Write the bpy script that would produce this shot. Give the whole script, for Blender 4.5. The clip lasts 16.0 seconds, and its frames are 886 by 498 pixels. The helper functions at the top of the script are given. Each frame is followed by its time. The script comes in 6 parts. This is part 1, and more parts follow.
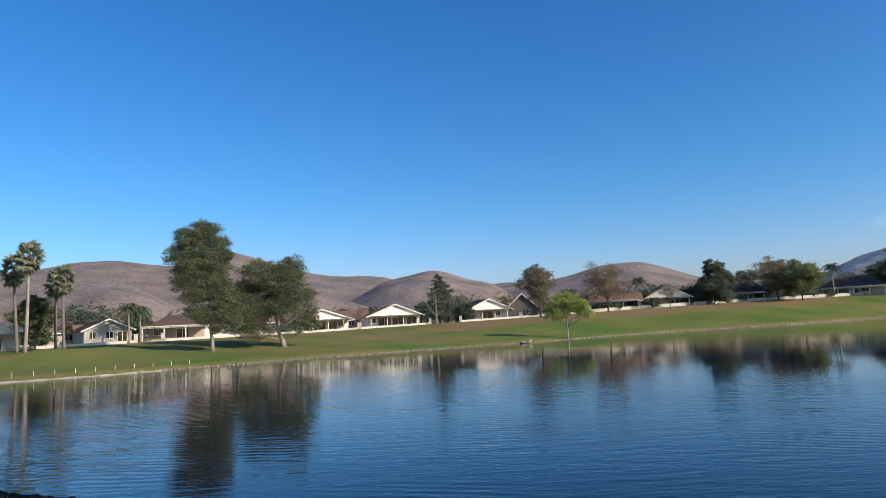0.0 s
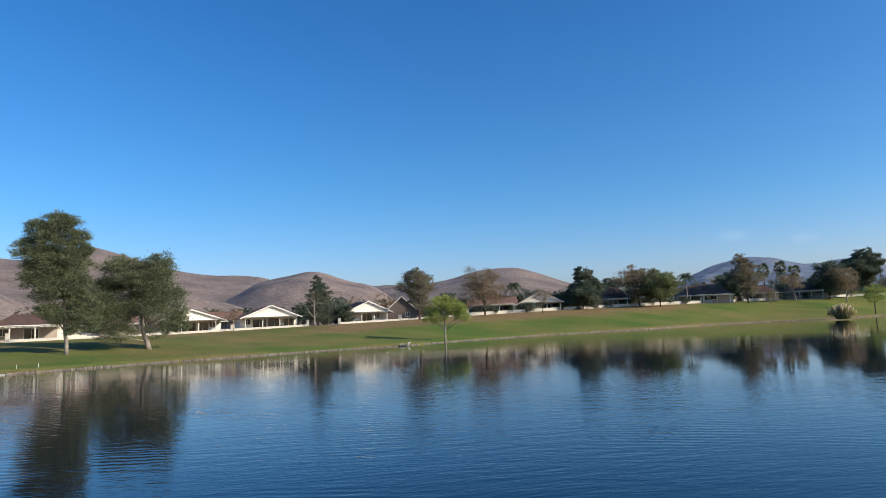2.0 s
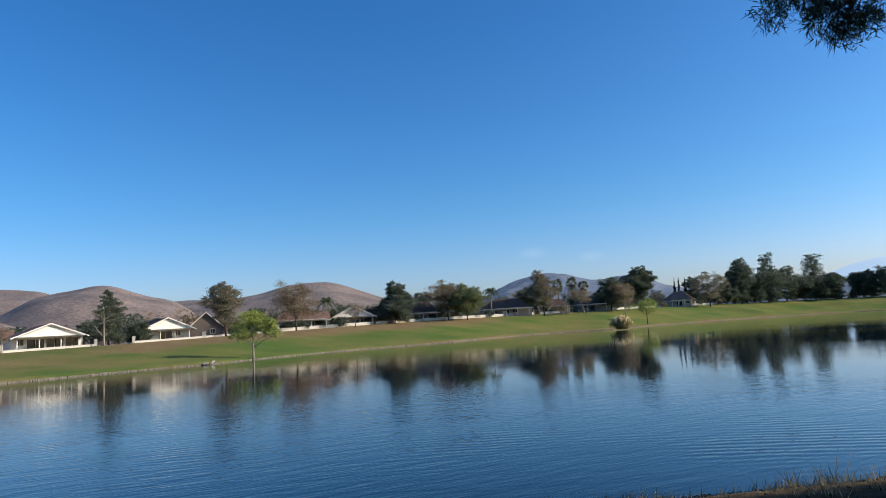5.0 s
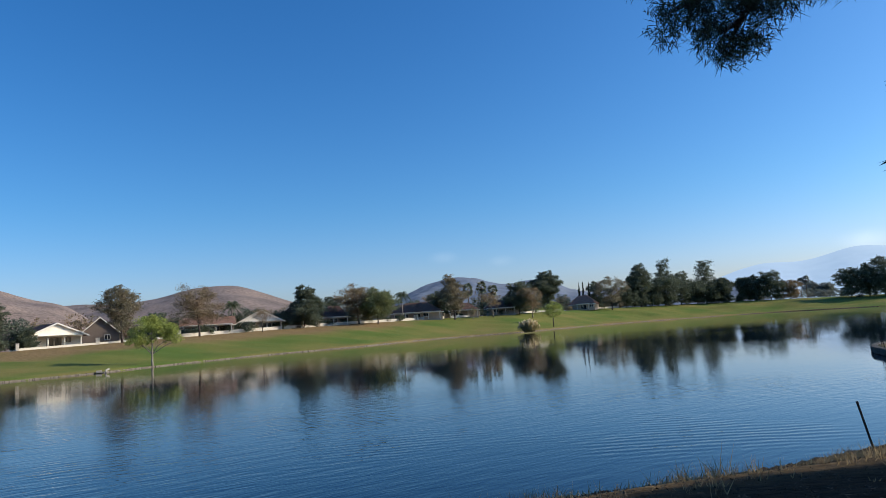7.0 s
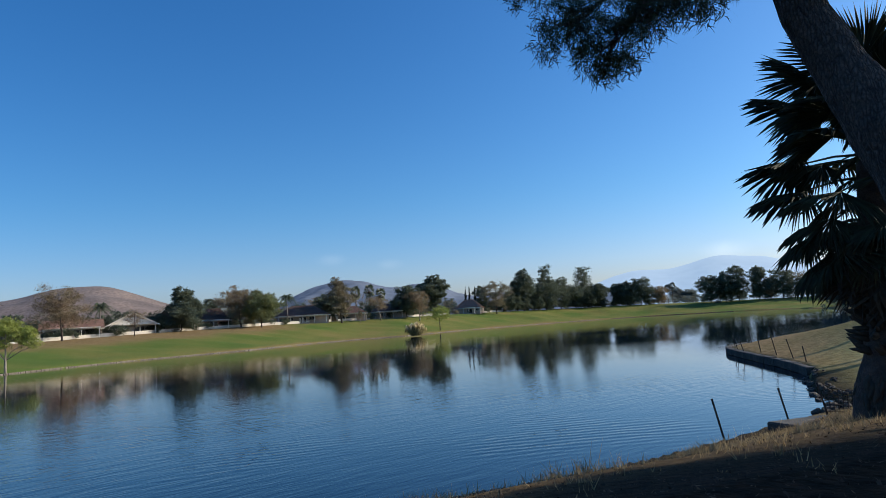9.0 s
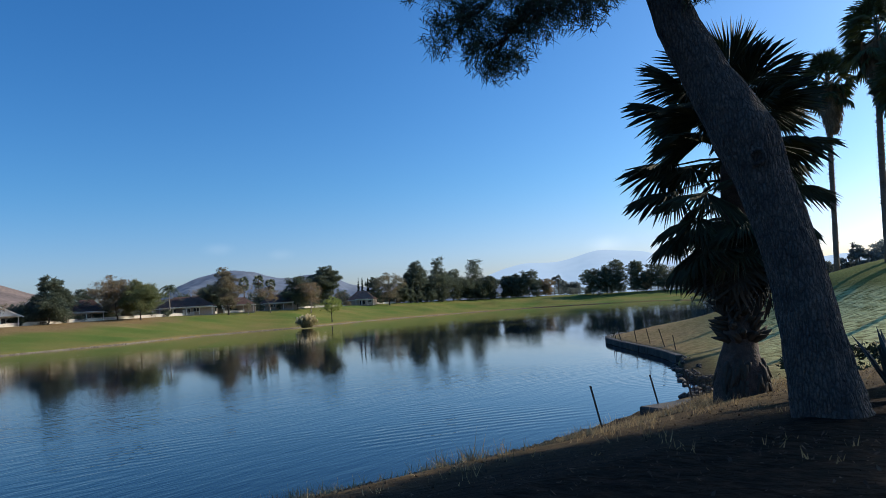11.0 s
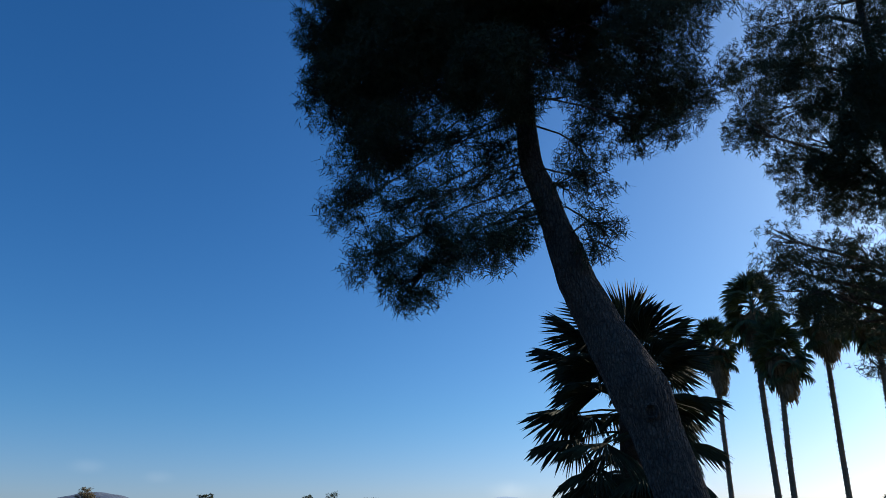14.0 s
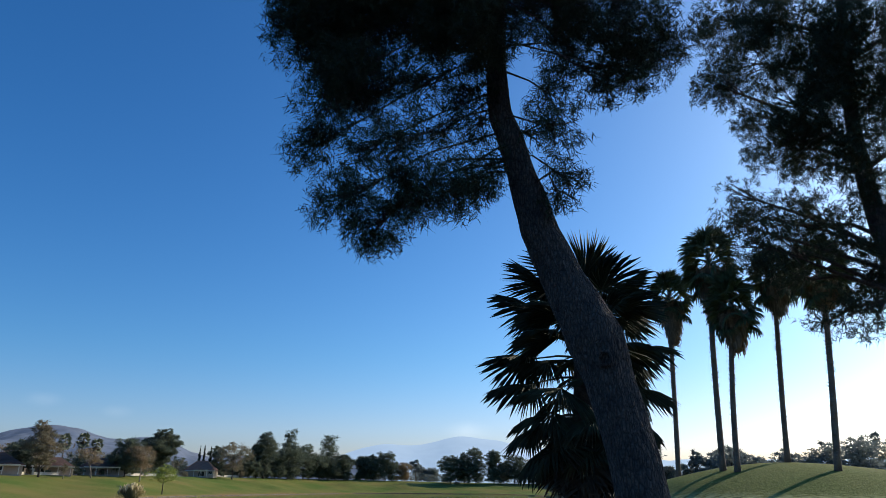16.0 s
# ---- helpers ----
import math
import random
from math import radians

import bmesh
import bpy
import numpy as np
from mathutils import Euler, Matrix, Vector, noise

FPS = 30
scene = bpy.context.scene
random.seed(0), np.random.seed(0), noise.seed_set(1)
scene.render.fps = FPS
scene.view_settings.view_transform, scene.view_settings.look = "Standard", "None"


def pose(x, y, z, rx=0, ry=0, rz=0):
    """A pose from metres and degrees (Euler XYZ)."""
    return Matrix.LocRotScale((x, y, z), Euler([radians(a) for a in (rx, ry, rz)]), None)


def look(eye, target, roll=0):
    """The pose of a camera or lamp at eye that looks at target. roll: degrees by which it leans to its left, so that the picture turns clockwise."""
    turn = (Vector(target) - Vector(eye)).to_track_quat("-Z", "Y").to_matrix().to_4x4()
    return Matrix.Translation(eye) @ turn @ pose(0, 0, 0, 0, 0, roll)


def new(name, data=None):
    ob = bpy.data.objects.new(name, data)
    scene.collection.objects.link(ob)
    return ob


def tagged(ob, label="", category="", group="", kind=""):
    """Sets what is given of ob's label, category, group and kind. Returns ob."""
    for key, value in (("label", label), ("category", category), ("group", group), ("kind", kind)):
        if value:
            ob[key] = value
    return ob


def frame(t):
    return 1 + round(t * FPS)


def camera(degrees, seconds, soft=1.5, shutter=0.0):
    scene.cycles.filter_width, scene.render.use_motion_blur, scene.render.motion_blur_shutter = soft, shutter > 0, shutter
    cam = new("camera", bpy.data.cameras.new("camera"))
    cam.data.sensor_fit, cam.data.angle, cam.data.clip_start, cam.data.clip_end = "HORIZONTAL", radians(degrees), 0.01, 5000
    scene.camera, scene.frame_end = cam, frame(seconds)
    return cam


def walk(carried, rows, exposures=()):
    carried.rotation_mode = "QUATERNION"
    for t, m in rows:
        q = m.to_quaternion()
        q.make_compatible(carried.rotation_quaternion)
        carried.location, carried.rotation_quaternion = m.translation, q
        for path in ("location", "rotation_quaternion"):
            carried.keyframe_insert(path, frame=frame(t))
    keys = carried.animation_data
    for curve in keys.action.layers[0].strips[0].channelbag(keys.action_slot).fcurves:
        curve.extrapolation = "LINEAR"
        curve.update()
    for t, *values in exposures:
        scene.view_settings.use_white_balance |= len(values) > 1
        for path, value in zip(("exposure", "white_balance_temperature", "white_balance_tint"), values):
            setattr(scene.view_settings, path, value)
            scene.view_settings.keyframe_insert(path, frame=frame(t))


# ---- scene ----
# The camera stands on the bank at the world's origin and turns; it is held at arm's length.
EYE, ARM = 3.4, 0.35
cam = camera(67.24, 16.0, 0.65)
ROWS = [
    (0.0, -0.02, 6.43, 2.78), (0.5, -2.99, 6.50, 2.64), (1.0, -5.36, 6.59, 2.60), (1.5, -7.70, 6.54, 2.41),
    (2.0, -10.31, 6.19, 2.30), (2.5, -12.84, 6.26, 2.25), (3.0, -15.45, 6.54, 2.21), (3.5, -18.16, 6.65, 2.62),
    (4.0, -21.03, 6.73, 2.48), (4.5, -23.74, 6.64, 2.82), (5.0, -26.21, 6.67, 3.23), (7.5, -35.80, 6.82, 3.87),
    (8.0, -38.31, 7.05, 4.13), (8.5, -41.55, 6.52, 3.50), (9.0, -43.43, 6.25, 3.54), (11.5, -54.37, 5.76, 3.17),
    (12.0, -55.74, 7.77, 2.70), (12.5, -57.70, 11.13, 1.98), (13.0, -59.56, 14.65, 1.52), (13.5, -59.87, 19.12, 1.15),
    (14.0, -61.24, 24.33, 0.43), (14.5, -61.97, 28.74, 0.95), (15.0, -63.34, 28.88, 0.54), (15.5, -65.09, 24.78, 0.38),
    (16.0, -64.73, 19.60, -0.31),
]
EXPOSURES = [(0.0, 0.13), (5.0, 0.14), (9.0, 0.03), (12.0, 0.03), (13.0, -0.05), (14.0, -0.24), (14.6, 0.02), (15.0, 0.22), (15.5, 0.12), (16.0, -0.05)]
walk(cam, [(t, pose(-ARM * math.sin(radians(yaw)), ARM * math.cos(radians(yaw)), EYE, 90 + pitch, roll, yaw))
           for t, yaw, pitch, roll in ROWS], EXPOSURES)

# ---- light ----
SUN_AZ, SUN_EL = -121.0, 25.0      # azimuth counted to the left of +Y
world = bpy.data.worlds.new("sky")
scene.world = world
world.use_nodes = True
wn = world.node_tree
sky = wn.nodes.new("ShaderNodeTexSky")
sky.sky_type = "NISHITA"
sky.sun_disc = False
sky.sun_elevation = radians(SUN_EL)
sky.sun_rotation = radians(-SUN_AZ)
sky.altitude = 400
sky.air_density, sky.dust_density, sky.ozone_density = 1.0, 1.8, 2.2
deep = wn.nodes.new("ShaderNodeHueSaturation")
deep.inputs["Saturation"].default_value = 1.34
wn.links.new(sky.outputs["Color"], deep.inputs["Color"])
wn.nodes["Background"].inputs["Strength"].default_value = 0.14
tint = wn.nodes.new("ShaderNodeMix")
tint.data_type, tint.blend_type = "RGBA", "MULTIPLY"
tint.inputs[0].default_value = 1.0
tint.inputs[7].default_value = (0.655, 0.935, 1.155, 1)
wn.links.new(deep.outputs["Color"], tint.inputs[6])
# the air over the horizon is paler and a little warmer
bearing = wn.nodes.new("ShaderNodeTexCoord")
height = wn.nodes.new("ShaderNodeSeparateXYZ")
wn.links.new(bearing.outputs["Generated"], height.inputs[0])
low_air = wn.nodes.new("ShaderNodeMapRange")
low_air.interpolation_type = "SMOOTHSTEP"
for socket, value in (("From Min", 0.0), ("From Max", 0.2), ("To Min", 1.0), ("To Max", 0.0)):
    low_air.inputs[socket].default_value = value
wn.links.new(height.outputs["Z"], low_air.inputs["Value"])
milky = wn.nodes.new("ShaderNodeMix")
milky.data_type, milky.blend_type = "RGBA", "MULTIPLY"
milky.inputs[7].default_value = (1.36, 0.96, 1.06, 1)
milky.clamp_factor = True
wn.links.new(low_air.outputs["Result"], milky.inputs[0])
wn.links.new(tint.outputs[2], milky.inputs[6])
# three faint wisps of cloud low over the mountains
heaven = milky.outputs[2]
ragged = wn.nodes.new("ShaderNodeTexNoise")
ragged.inputs["Scale"].default_value, ragged.inputs["Detail"].default_value = 26, 6
wn.links.new(bearing.outputs["Generated"], ragged.inputs["Vector"])
for wisp_az, wisp_el, wide, much in ((-34.2, 5.8, 0.030, 0.30), (-39.2, 5.2, 0.026, 0.26), (-66.8, 4.3, 0.045, 0.5)):
    wa, we = radians(wisp_az), radians(wisp_el)
    away = wn.nodes.new("ShaderNodeVectorMath")
    away.operation = "SUBTRACT"
    away.inputs[1].default_value = (-math.sin(wa) * math.cos(we), math.cos(wa) * math.cos(we), math.sin(we))
    wn.links.new(bearing.outputs["Generated"], away.inputs[0])
    flat_scale = wn.nodes.new("ShaderNodeVectorMath")
    flat_scale.operation = "MULTIPLY"
    flat_scale.inputs[1].default_value = (1, 1, 2.4)
    wn.links.new(away.outputs[0], flat_scale.inputs[0])
    gap = wn.nodes.new("ShaderNodeVectorMath")
    gap.operation = "LENGTH"
    wn.links.new(flat_scale.outputs[0], gap.inputs[0])
    fade = wn.nodes.new("ShaderNodeMapRange")
    fade.interpolation_type = "SMOOTHSTEP"
    for socket, value in (("From Min", wide), ("From Max", 0.0), ("To Min", 0.0), ("To Max", much)):
        fade.inputs[socket].default_value = value
    wn.links.new(gap.outputs["Value"], fade.inputs["Value"])
    torn = wn.nodes.new("ShaderNodeMath")
    torn.operation = "MULTIPLY"
    wn.links.new(fade.outputs["Result"], torn.inputs[0])
    wn.links.new(ragged.outputs["Fac"], torn.inputs[1])
    veil = wn.nodes.new("ShaderNodeMix")
    veil.data_type, veil.blend_type = "RGBA", "ADD"
    veil.inputs[7].default_value = (2.6, 2.2, 1.7, 1)
    wn.links.new(torn.outputs[0], veil.inputs[0])
    wn.links.new(heaven, veil.inputs[6])
    heaven = veil.outputs[2]
wn.links.new(heaven, wn.nodes["Background"].inputs["Color"])
sun = new("sun", bpy.data.lights.new("sun", "SUN"))
sun.data.energy, sun.data.angle, sun.data.color = 5.0, radians(0.5), (1.0, 0.91, 0.76)
toward = Vector((-math.sin(radians(SUN_AZ)) * math.cos(radians(SUN_EL)), math.cos(radians(SUN_AZ)) * math.cos(radians(SUN_EL)), math.sin(radians(SUN_EL))))
sun.matrix_world = look(toward * 100, (0, 0, 0))


# ---- materials ----
def material(name, base, rough=0.8, vary=0.25, scale=2.0, other=None, bump=0.0, bump_scale=20.0, metal=0.0, island=0.0, piece=0.0, translucent=0.0, fine=None):
    """A surface whose colour wanders between base and other at two scales, with fine relief."""
    m = bpy.data.materials.new(name)
    m.use_nodes = True
    n, l = m.node_tree.nodes, m.node_tree.links
    bsdf = n["Principled BSDF"]
    bsdf.inputs["Roughness"].default_value = rough
    bsdf.inputs["Metallic"].default_value = metal
    co = n.new("ShaderNodeTexCoord")
    big = n.new("ShaderNodeTexNoise")
    big.inputs["Scale"].default_value = scale
    big.inputs["Detail"].default_value = 6
    l.new(co.outputs["Object"], big.inputs["Vector"])
    small = n.new("ShaderNodeTexNoise")
    small.inputs["Scale"].default_value = fine or scale * 9
    small.inputs["Detail"].default_value = 4
    l.new(co.outputs["Object"], small.inputs["Vector"])
    other = other or tuple(c * (1 - vary) for c in base)
    mix = n.new("ShaderNodeMix")
    mix.data_type = "RGBA"
    mix.inputs[6].default_value = (*base, 1)
    mix.inputs[7].default_value = (*other, 1)
    ramp = n.new("ShaderNodeMapRange")
    ramp.inputs["From Min"].default_value, ramp.inputs["From Max"].default_value = 0.35, 0.68
    l.new(big.outputs["Fac"], ramp.inputs["Value"])
    l.new(ramp.outputs["Result"], mix.inputs[0])
    hsv = n.new("ShaderNodeHueSaturation")
    l.new(mix.outputs[2], hsv.inputs["Color"])
    val = n.new("ShaderNodeMapRange")
    val.inputs["From Min"].default_value, val.inputs["From Max"].default_value = 0.3, 0.7
    val.inputs["To Min"].default_value, val.inputs["To Max"].default_value = 1 - vary, 1 + vary
    l.new(small.outputs["Fac"], val.inputs["Value"])
    value = val.outputs["Result"]
    for amount, node, socket in ((island, "ShaderNodeNewGeometry", "Random Per Island"), (piece, "ShaderNodeObjectInfo", "Random")):
        if amount:
            src = n.new(node)
            rng = n.new("ShaderNodeMapRange")
            rng.inputs["To Min"].default_value, rng.inputs["To Max"].default_value = 1 - amount, 1 + amount
            l.new(src.outputs[socket], rng.inputs["Value"])
            mul = n.new("ShaderNodeMath")
            mul.operation = "MULTIPLY"
            l.new(value, mul.inputs[0])
            l.new(rng.outputs["Result"], mul.inputs[1])
            value = mul.outputs[0]
    l.new(value, hsv.inputs["Value"])
    l.new(hsv.outputs["Color"], bsdf.inputs["Base Color"])
    if bump:
        bn = n.new("ShaderNodeTexNoise")
        bn.inputs["Scale"].default_value = bump_scale
        bn.inputs["Detail"].default_value = 5
        l.new(co.outputs["Object"], bn.inputs["Vector"])
        b = n.new("ShaderNodeBump")
        b.inputs["Strength"].default_value = bump
        b.inputs["Distance"].default_value = 0.6 / bump_scale
        l.new(bn.outputs["Fac"], b.inputs["Height"])
        l.new(b.outputs["Normal"], bsdf.inputs["Normal"])
    if translucent:
        tr = n.new("ShaderNodeBsdfTranslucent")
        l.new(hsv.outputs["Color"], tr.inputs["Color"])
        ms = n.new("ShaderNodeMixShader")
        ms.inputs[0].default_value = translucent
        l.new(bsdf.outputs["BSDF"], ms.inputs[1])
        l.new(tr.outputs["BSDF"], ms.inputs[2])
        l.new(ms.outputs[0], n["Material Output"].inputs["Surface"])
    return m


def water_material():
    """Dark clear water: a mirror at a flat angle, stirred by fine ripples and by wavelets that run in from the middle of the lake."""
    m = bpy.data.materials.new("lake_water")
    m.use_nodes = True
    n, l = m.node_tree.nodes, m.node_tree.links
    bsdf = n["Principled BSDF"]
    bsdf.inputs["Base Color"].default_value = (0.002, 0.006, 0.016, 1)
    bsdf.inputs["Roughness"].default_value = 0.03
    bsdf.inputs["IOR"].default_value = 1.33
    co = n.new("ShaderNodeTexCoord")

    def noise_at(vector, scale, detail):
        tex = n.new("ShaderNodeTexNoise")
        tex.inputs["Scale"].default_value, tex.inputs["Detail"].default_value = scale, detail
        l.new(vector, tex.inputs["Vector"])
        return tex.outputs["Fac"]

    def spread(value, a, b, c, d):
        node = n.new("ShaderNodeMapRange")
        for key, v in (("From Min", a), ("From Max", b), ("To Min", c), ("To Max", d)):
            node.inputs[key].default_value = v
        l.new(value, node.inputs["Value"])
        return node.outputs["Result"]

    def times(a, b, plus=None):
        node = n.new("ShaderNodeMath")
        node.operation = "MULTIPLY" if plus is None else "MULTIPLY_ADD"
        l.new(a, node.inputs[0])
        if isinstance(b, float):
            node.inputs[1].default_value = b
        else:
            l.new(b, node.inputs[1])
        if plus is not None:
            l.new(plus, node.inputs[2])
        return node.outputs[0]

    mapping = n.new("ShaderNodeMapping")
    mapping.inputs["Rotation"].default_value = (0, 0, radians(28))
    mapping.inputs["Scale"].default_value = (0.55, 1.7, 1)
    l.new(co.outputs["Object"], mapping.inputs["Vector"])
    ripples = noise_at(mapping.outputs["Vector"], 1.2, 3)
    fine = noise_at(mapping.outputs["Vector"], 3.6, 3)
    calm = spread(noise_at(co.outputs["Object"], 0.04, 2), 0.38, 0.62, 0.3, 1.0)
    # wavelets in long curved crests
    centre = n.new("ShaderNodeMapping")
    centre.inputs["Location"].default_value = (14, 30, 0)
    l.new(co.outputs["Object"], centre.inputs["Vector"])
    crest = n.new("ShaderNodeTexWave")
    crest.wave_type, crest.rings_direction = "RINGS", "Z"
    for key, v in (("Scale", 0.74), ("Distortion", 5.0), ("Detail", 3.0), ("Detail Scale", 0.5)):
        crest.inputs[key].default_value = v
    l.new(centre.outputs["Vector"], crest.inputs["Vector"])
    across = n.new("ShaderNodeSeparateXYZ")
    l.new(co.outputs["Object"], across.inputs[0])
    reach = times(across.outputs["X"], 0.6, across.outputs["Y"])
    breeze = spread(reach, 14, 60, 2.0, 0.55)
    patch = times(spread(noise_at(co.outputs["Object"], 0.13, 2), 0.47, 0.62, 0.0, 1.0), spread(reach, 16, 44, 0.5, 0.0))
    stirred = times(times(fine, 0.5, ripples), times(calm, breeze))
    b = n.new("ShaderNodeBump")
    b.inputs["Strength"].default_value = 1.0
    b.inputs["Distance"].default_value = 0.011
    l.new(times(crest.outputs["Fac"], patch, stirred), b.inputs["Height"])
    l.new(b.outputs["Normal"], bsdf.inputs["Normal"])
    return m


def ground_material():
    """Lawn, dry grass and bare earth with painted shade, by patches of their own."""
    m = material("lawn", (0.092, 0.135, 0.028), 0.95, 0.22, 0.06, (0.185, 0.165, 0.048), bump=0.7, bump_scale=9.0, fine=7.0)
    n, l = m.node_tree.nodes, m.node_tree.links
    bsdf = n["Principled BSDF"]
    bsdf.inputs["Specular IOR Level"].default_value = 0.06
    green = bsdf.inputs["Base Color"].links[0].from_socket
    at = n.new("ShaderNodeAttribute")
    at.attribute_name = "dry"
    co = n.new("ShaderNodeTexCoord")
    patch = n.new("ShaderNodeTexNoise")
    patch.inputs["Scale"].default_value, patch.inputs["Detail"].default_value = 0.06, 6
    l.new(co.outputs["Object"], patch.inputs["Vector"])
    add = n.new("ShaderNodeMath")
    add.operation = "ADD"
    l.new(at.outputs["Fac"], add.inputs[0])
    l.new(patch.outputs["Fac"], add.inputs[1])
    rng = n.new("ShaderNodeMapRange")
    rng.inputs["From Min"].default_value, rng.inputs["From Max"].default_value = 0.6, 1.1
    l.new(add.outputs[0], rng.inputs["Value"])
    straw = n.new("ShaderNodeTexNoise")
    straw.inputs["Scale"].default_value, straw.inputs["Detail"].default_value = 3.0, 8
    l.new(co.outputs["Object"], straw.inputs["Vector"])
    dry = n.new("ShaderNodeValToRGB")
    dry.color_ramp.elements[0].position, dry.color_ramp.elements[0].color = 0.35, (0.14, 0.092, 0.043, 1)
    dry.color_ramp.elements[1].position, dry.color_ramp.elements[1].color = 0.65, (0.285, 0.195, 0.092, 1)
    l.new(straw.outputs["Fac"], dry.inputs["Fac"])
    mix = n.new("ShaderNodeMix")
    mix.data_type = "RGBA"
    l.new(rng.outputs["Result"], mix.inputs[0])
    l.new(green, mix.inputs[6])
    l.new(dry.outputs["Color"], mix.inputs[7])
    wet = n.new("ShaderNodeAttribute")
    wet.attribute_name = "dew"
    streak = n.new("ShaderNodeTexNoise")
    streak.inputs["Scale"].default_value, streak.inputs["Detail"].default_value = 3.0, 10
    stretch = n.new("ShaderNodeMapping")
    stretch.inputs["Scale"].default_value = (1.5, 0.7, 1)
    l.new(co.outputs["Object"], stretch.inputs["Vector"])
    l.new(stretch.outputs["Vector"], streak.inputs["Vector"])
    spread = n.new("ShaderNodeMapRange")
    spread.inputs["From Min"].default_value, spread.inputs["From Max"].default_value = 0.36, 0.58
    l.new(streak.outputs["Fac"], spread.inputs["Value"])
    much = n.new("ShaderNodeMath")
    much.operation = "MULTIPLY"
    l.new(wet.outputs["Fac"], much.inputs[0])
    l.new(spread.outputs["Result"], much.inputs[1])
    # dew on the grass, its colour raised for sun shining through the blades
    frosted = n.new("ShaderNodeMix")
    frosted.data_type = "RGBA"
    frosted.inputs[7].default_value = (0.6, 0.6, 0.28, 1)
    l.new(much.outputs[0], frosted.inputs[0])
    l.new(mix.outputs[2], frosted.inputs[6])
    turf = n.new("ShaderNodeBump")
    turf.inputs["Strength"].default_value, turf.inputs["Distance"].default_value = 0.5, 0.1
    l.new(streak.outputs["Fac"], turf.inputs["Height"])
    l.new(n["Bump"].outputs["Normal"], turf.inputs["Normal"])
    l.new(turf.outputs["Normal"], bsdf.inputs["Normal"])
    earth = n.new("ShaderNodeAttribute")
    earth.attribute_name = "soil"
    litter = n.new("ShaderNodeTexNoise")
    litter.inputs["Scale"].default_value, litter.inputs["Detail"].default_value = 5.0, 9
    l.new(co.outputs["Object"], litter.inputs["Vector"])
    # bare earth sunk to near black: the pines' shade is in its colour
    shaded_mulch = n.new("ShaderNodeValToRGB")
    shaded_mulch.color_ramp.elements[0].position, shaded_mulch.color_ramp.elements[0].color = 0.4, (0.008, 0.005, 0.0035, 1)
    shaded_mulch.color_ramp.elements[1].position, shaded_mulch.color_ramp.elements[1].color = 0.75, (0.034, 0.02, 0.012, 1)
    l.new(litter.outputs["Fac"], shaded_mulch.inputs["Fac"])
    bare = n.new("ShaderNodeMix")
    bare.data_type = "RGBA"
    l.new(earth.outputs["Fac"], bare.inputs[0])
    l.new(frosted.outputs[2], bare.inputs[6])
    l.new(shaded_mulch.outputs["Color"], bare.inputs[7])
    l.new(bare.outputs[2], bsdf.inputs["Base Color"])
    return m


M_GROUND = ground_material()
M_WATER = water_material()
M_HILL = material("chaparral_hill", (0.225, 0.163, 0.132), 0.95, 0.42, 0.02, (0.13, 0.096, 0.083), fine=0.3)
# haze over both far mountains is painted in: bluish base and a glow
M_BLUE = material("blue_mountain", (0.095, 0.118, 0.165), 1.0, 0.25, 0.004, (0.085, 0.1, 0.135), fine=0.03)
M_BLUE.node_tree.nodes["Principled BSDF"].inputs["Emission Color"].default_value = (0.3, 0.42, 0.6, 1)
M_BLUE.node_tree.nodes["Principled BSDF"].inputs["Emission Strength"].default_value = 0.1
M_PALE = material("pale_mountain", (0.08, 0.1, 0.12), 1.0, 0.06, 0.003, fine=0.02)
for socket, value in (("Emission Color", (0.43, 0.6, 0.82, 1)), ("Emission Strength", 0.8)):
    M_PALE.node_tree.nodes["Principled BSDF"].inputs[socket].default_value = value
M_STUCCO = material("white_stucco", (0.8, 0.73, 0.63), 0.9, 0.06, 0.7, bump=0.15, bump_scale=40)
# grey wall colour, lowered further to paint a house front in shade
M_STUCCO_SHADED = material("shaded_grey_stucco", (0.42, 0.38, 0.34), 0.9, 0.07, 0.7, bump=0.15, bump_scale=40)
M_STUCCO_BROWN = material("brown_siding", (0.15, 0.115, 0.095), 0.9, 0.1, 0.7, bump=0.15, bump_scale=40)
M_STUCCO_TAN = material("tan_stucco", (0.42, 0.33, 0.26), 0.9, 0.08, 0.7, bump=0.15, bump_scale=40)
M_WALL = material("garden_wall_stucco", (0.56, 0.50, 0.42), 0.9, 0.1, 0.6, bump=0.15, bump_scale=40)
M_TRIM = material("white_paint", (0.76, 0.71, 0.63), 0.6, 0.05, 1.5)
M_TILE = material("clay_tile", (0.26, 0.15, 0.11), 0.85, 0.2, 1.2, (0.19, 0.115, 0.09), piece=0.12, bump=0.4, bump_scale=6)
M_TILE_DARK = material("dark_tile", (0.15, 0.09, 0.07), 0.85, 0.2, 1.2, (0.10, 0.065, 0.055), piece=0.12, bump=0.4, bump_scale=6)
for tile in (M_TILE, M_TILE_DARK):
    tile.node_tree.nodes["Principled BSDF"].inputs["Specular IOR Level"].default_value = 0.1
M_GLASS = material("window_glass", (0.02, 0.025, 0.03), 0.08, 0.1, 1.0)
M_CONIFER = material("conifer_leaf", (0.14, 0.165, 0.075), 0.85, 0.2, 0.35, (0.19, 0.2, 0.085), island=0.3, translucent=0.42)
# needle colours with light put in: a sunlit copy, then a shaded one
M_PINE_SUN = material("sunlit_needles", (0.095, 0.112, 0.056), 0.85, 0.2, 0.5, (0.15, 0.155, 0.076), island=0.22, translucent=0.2)
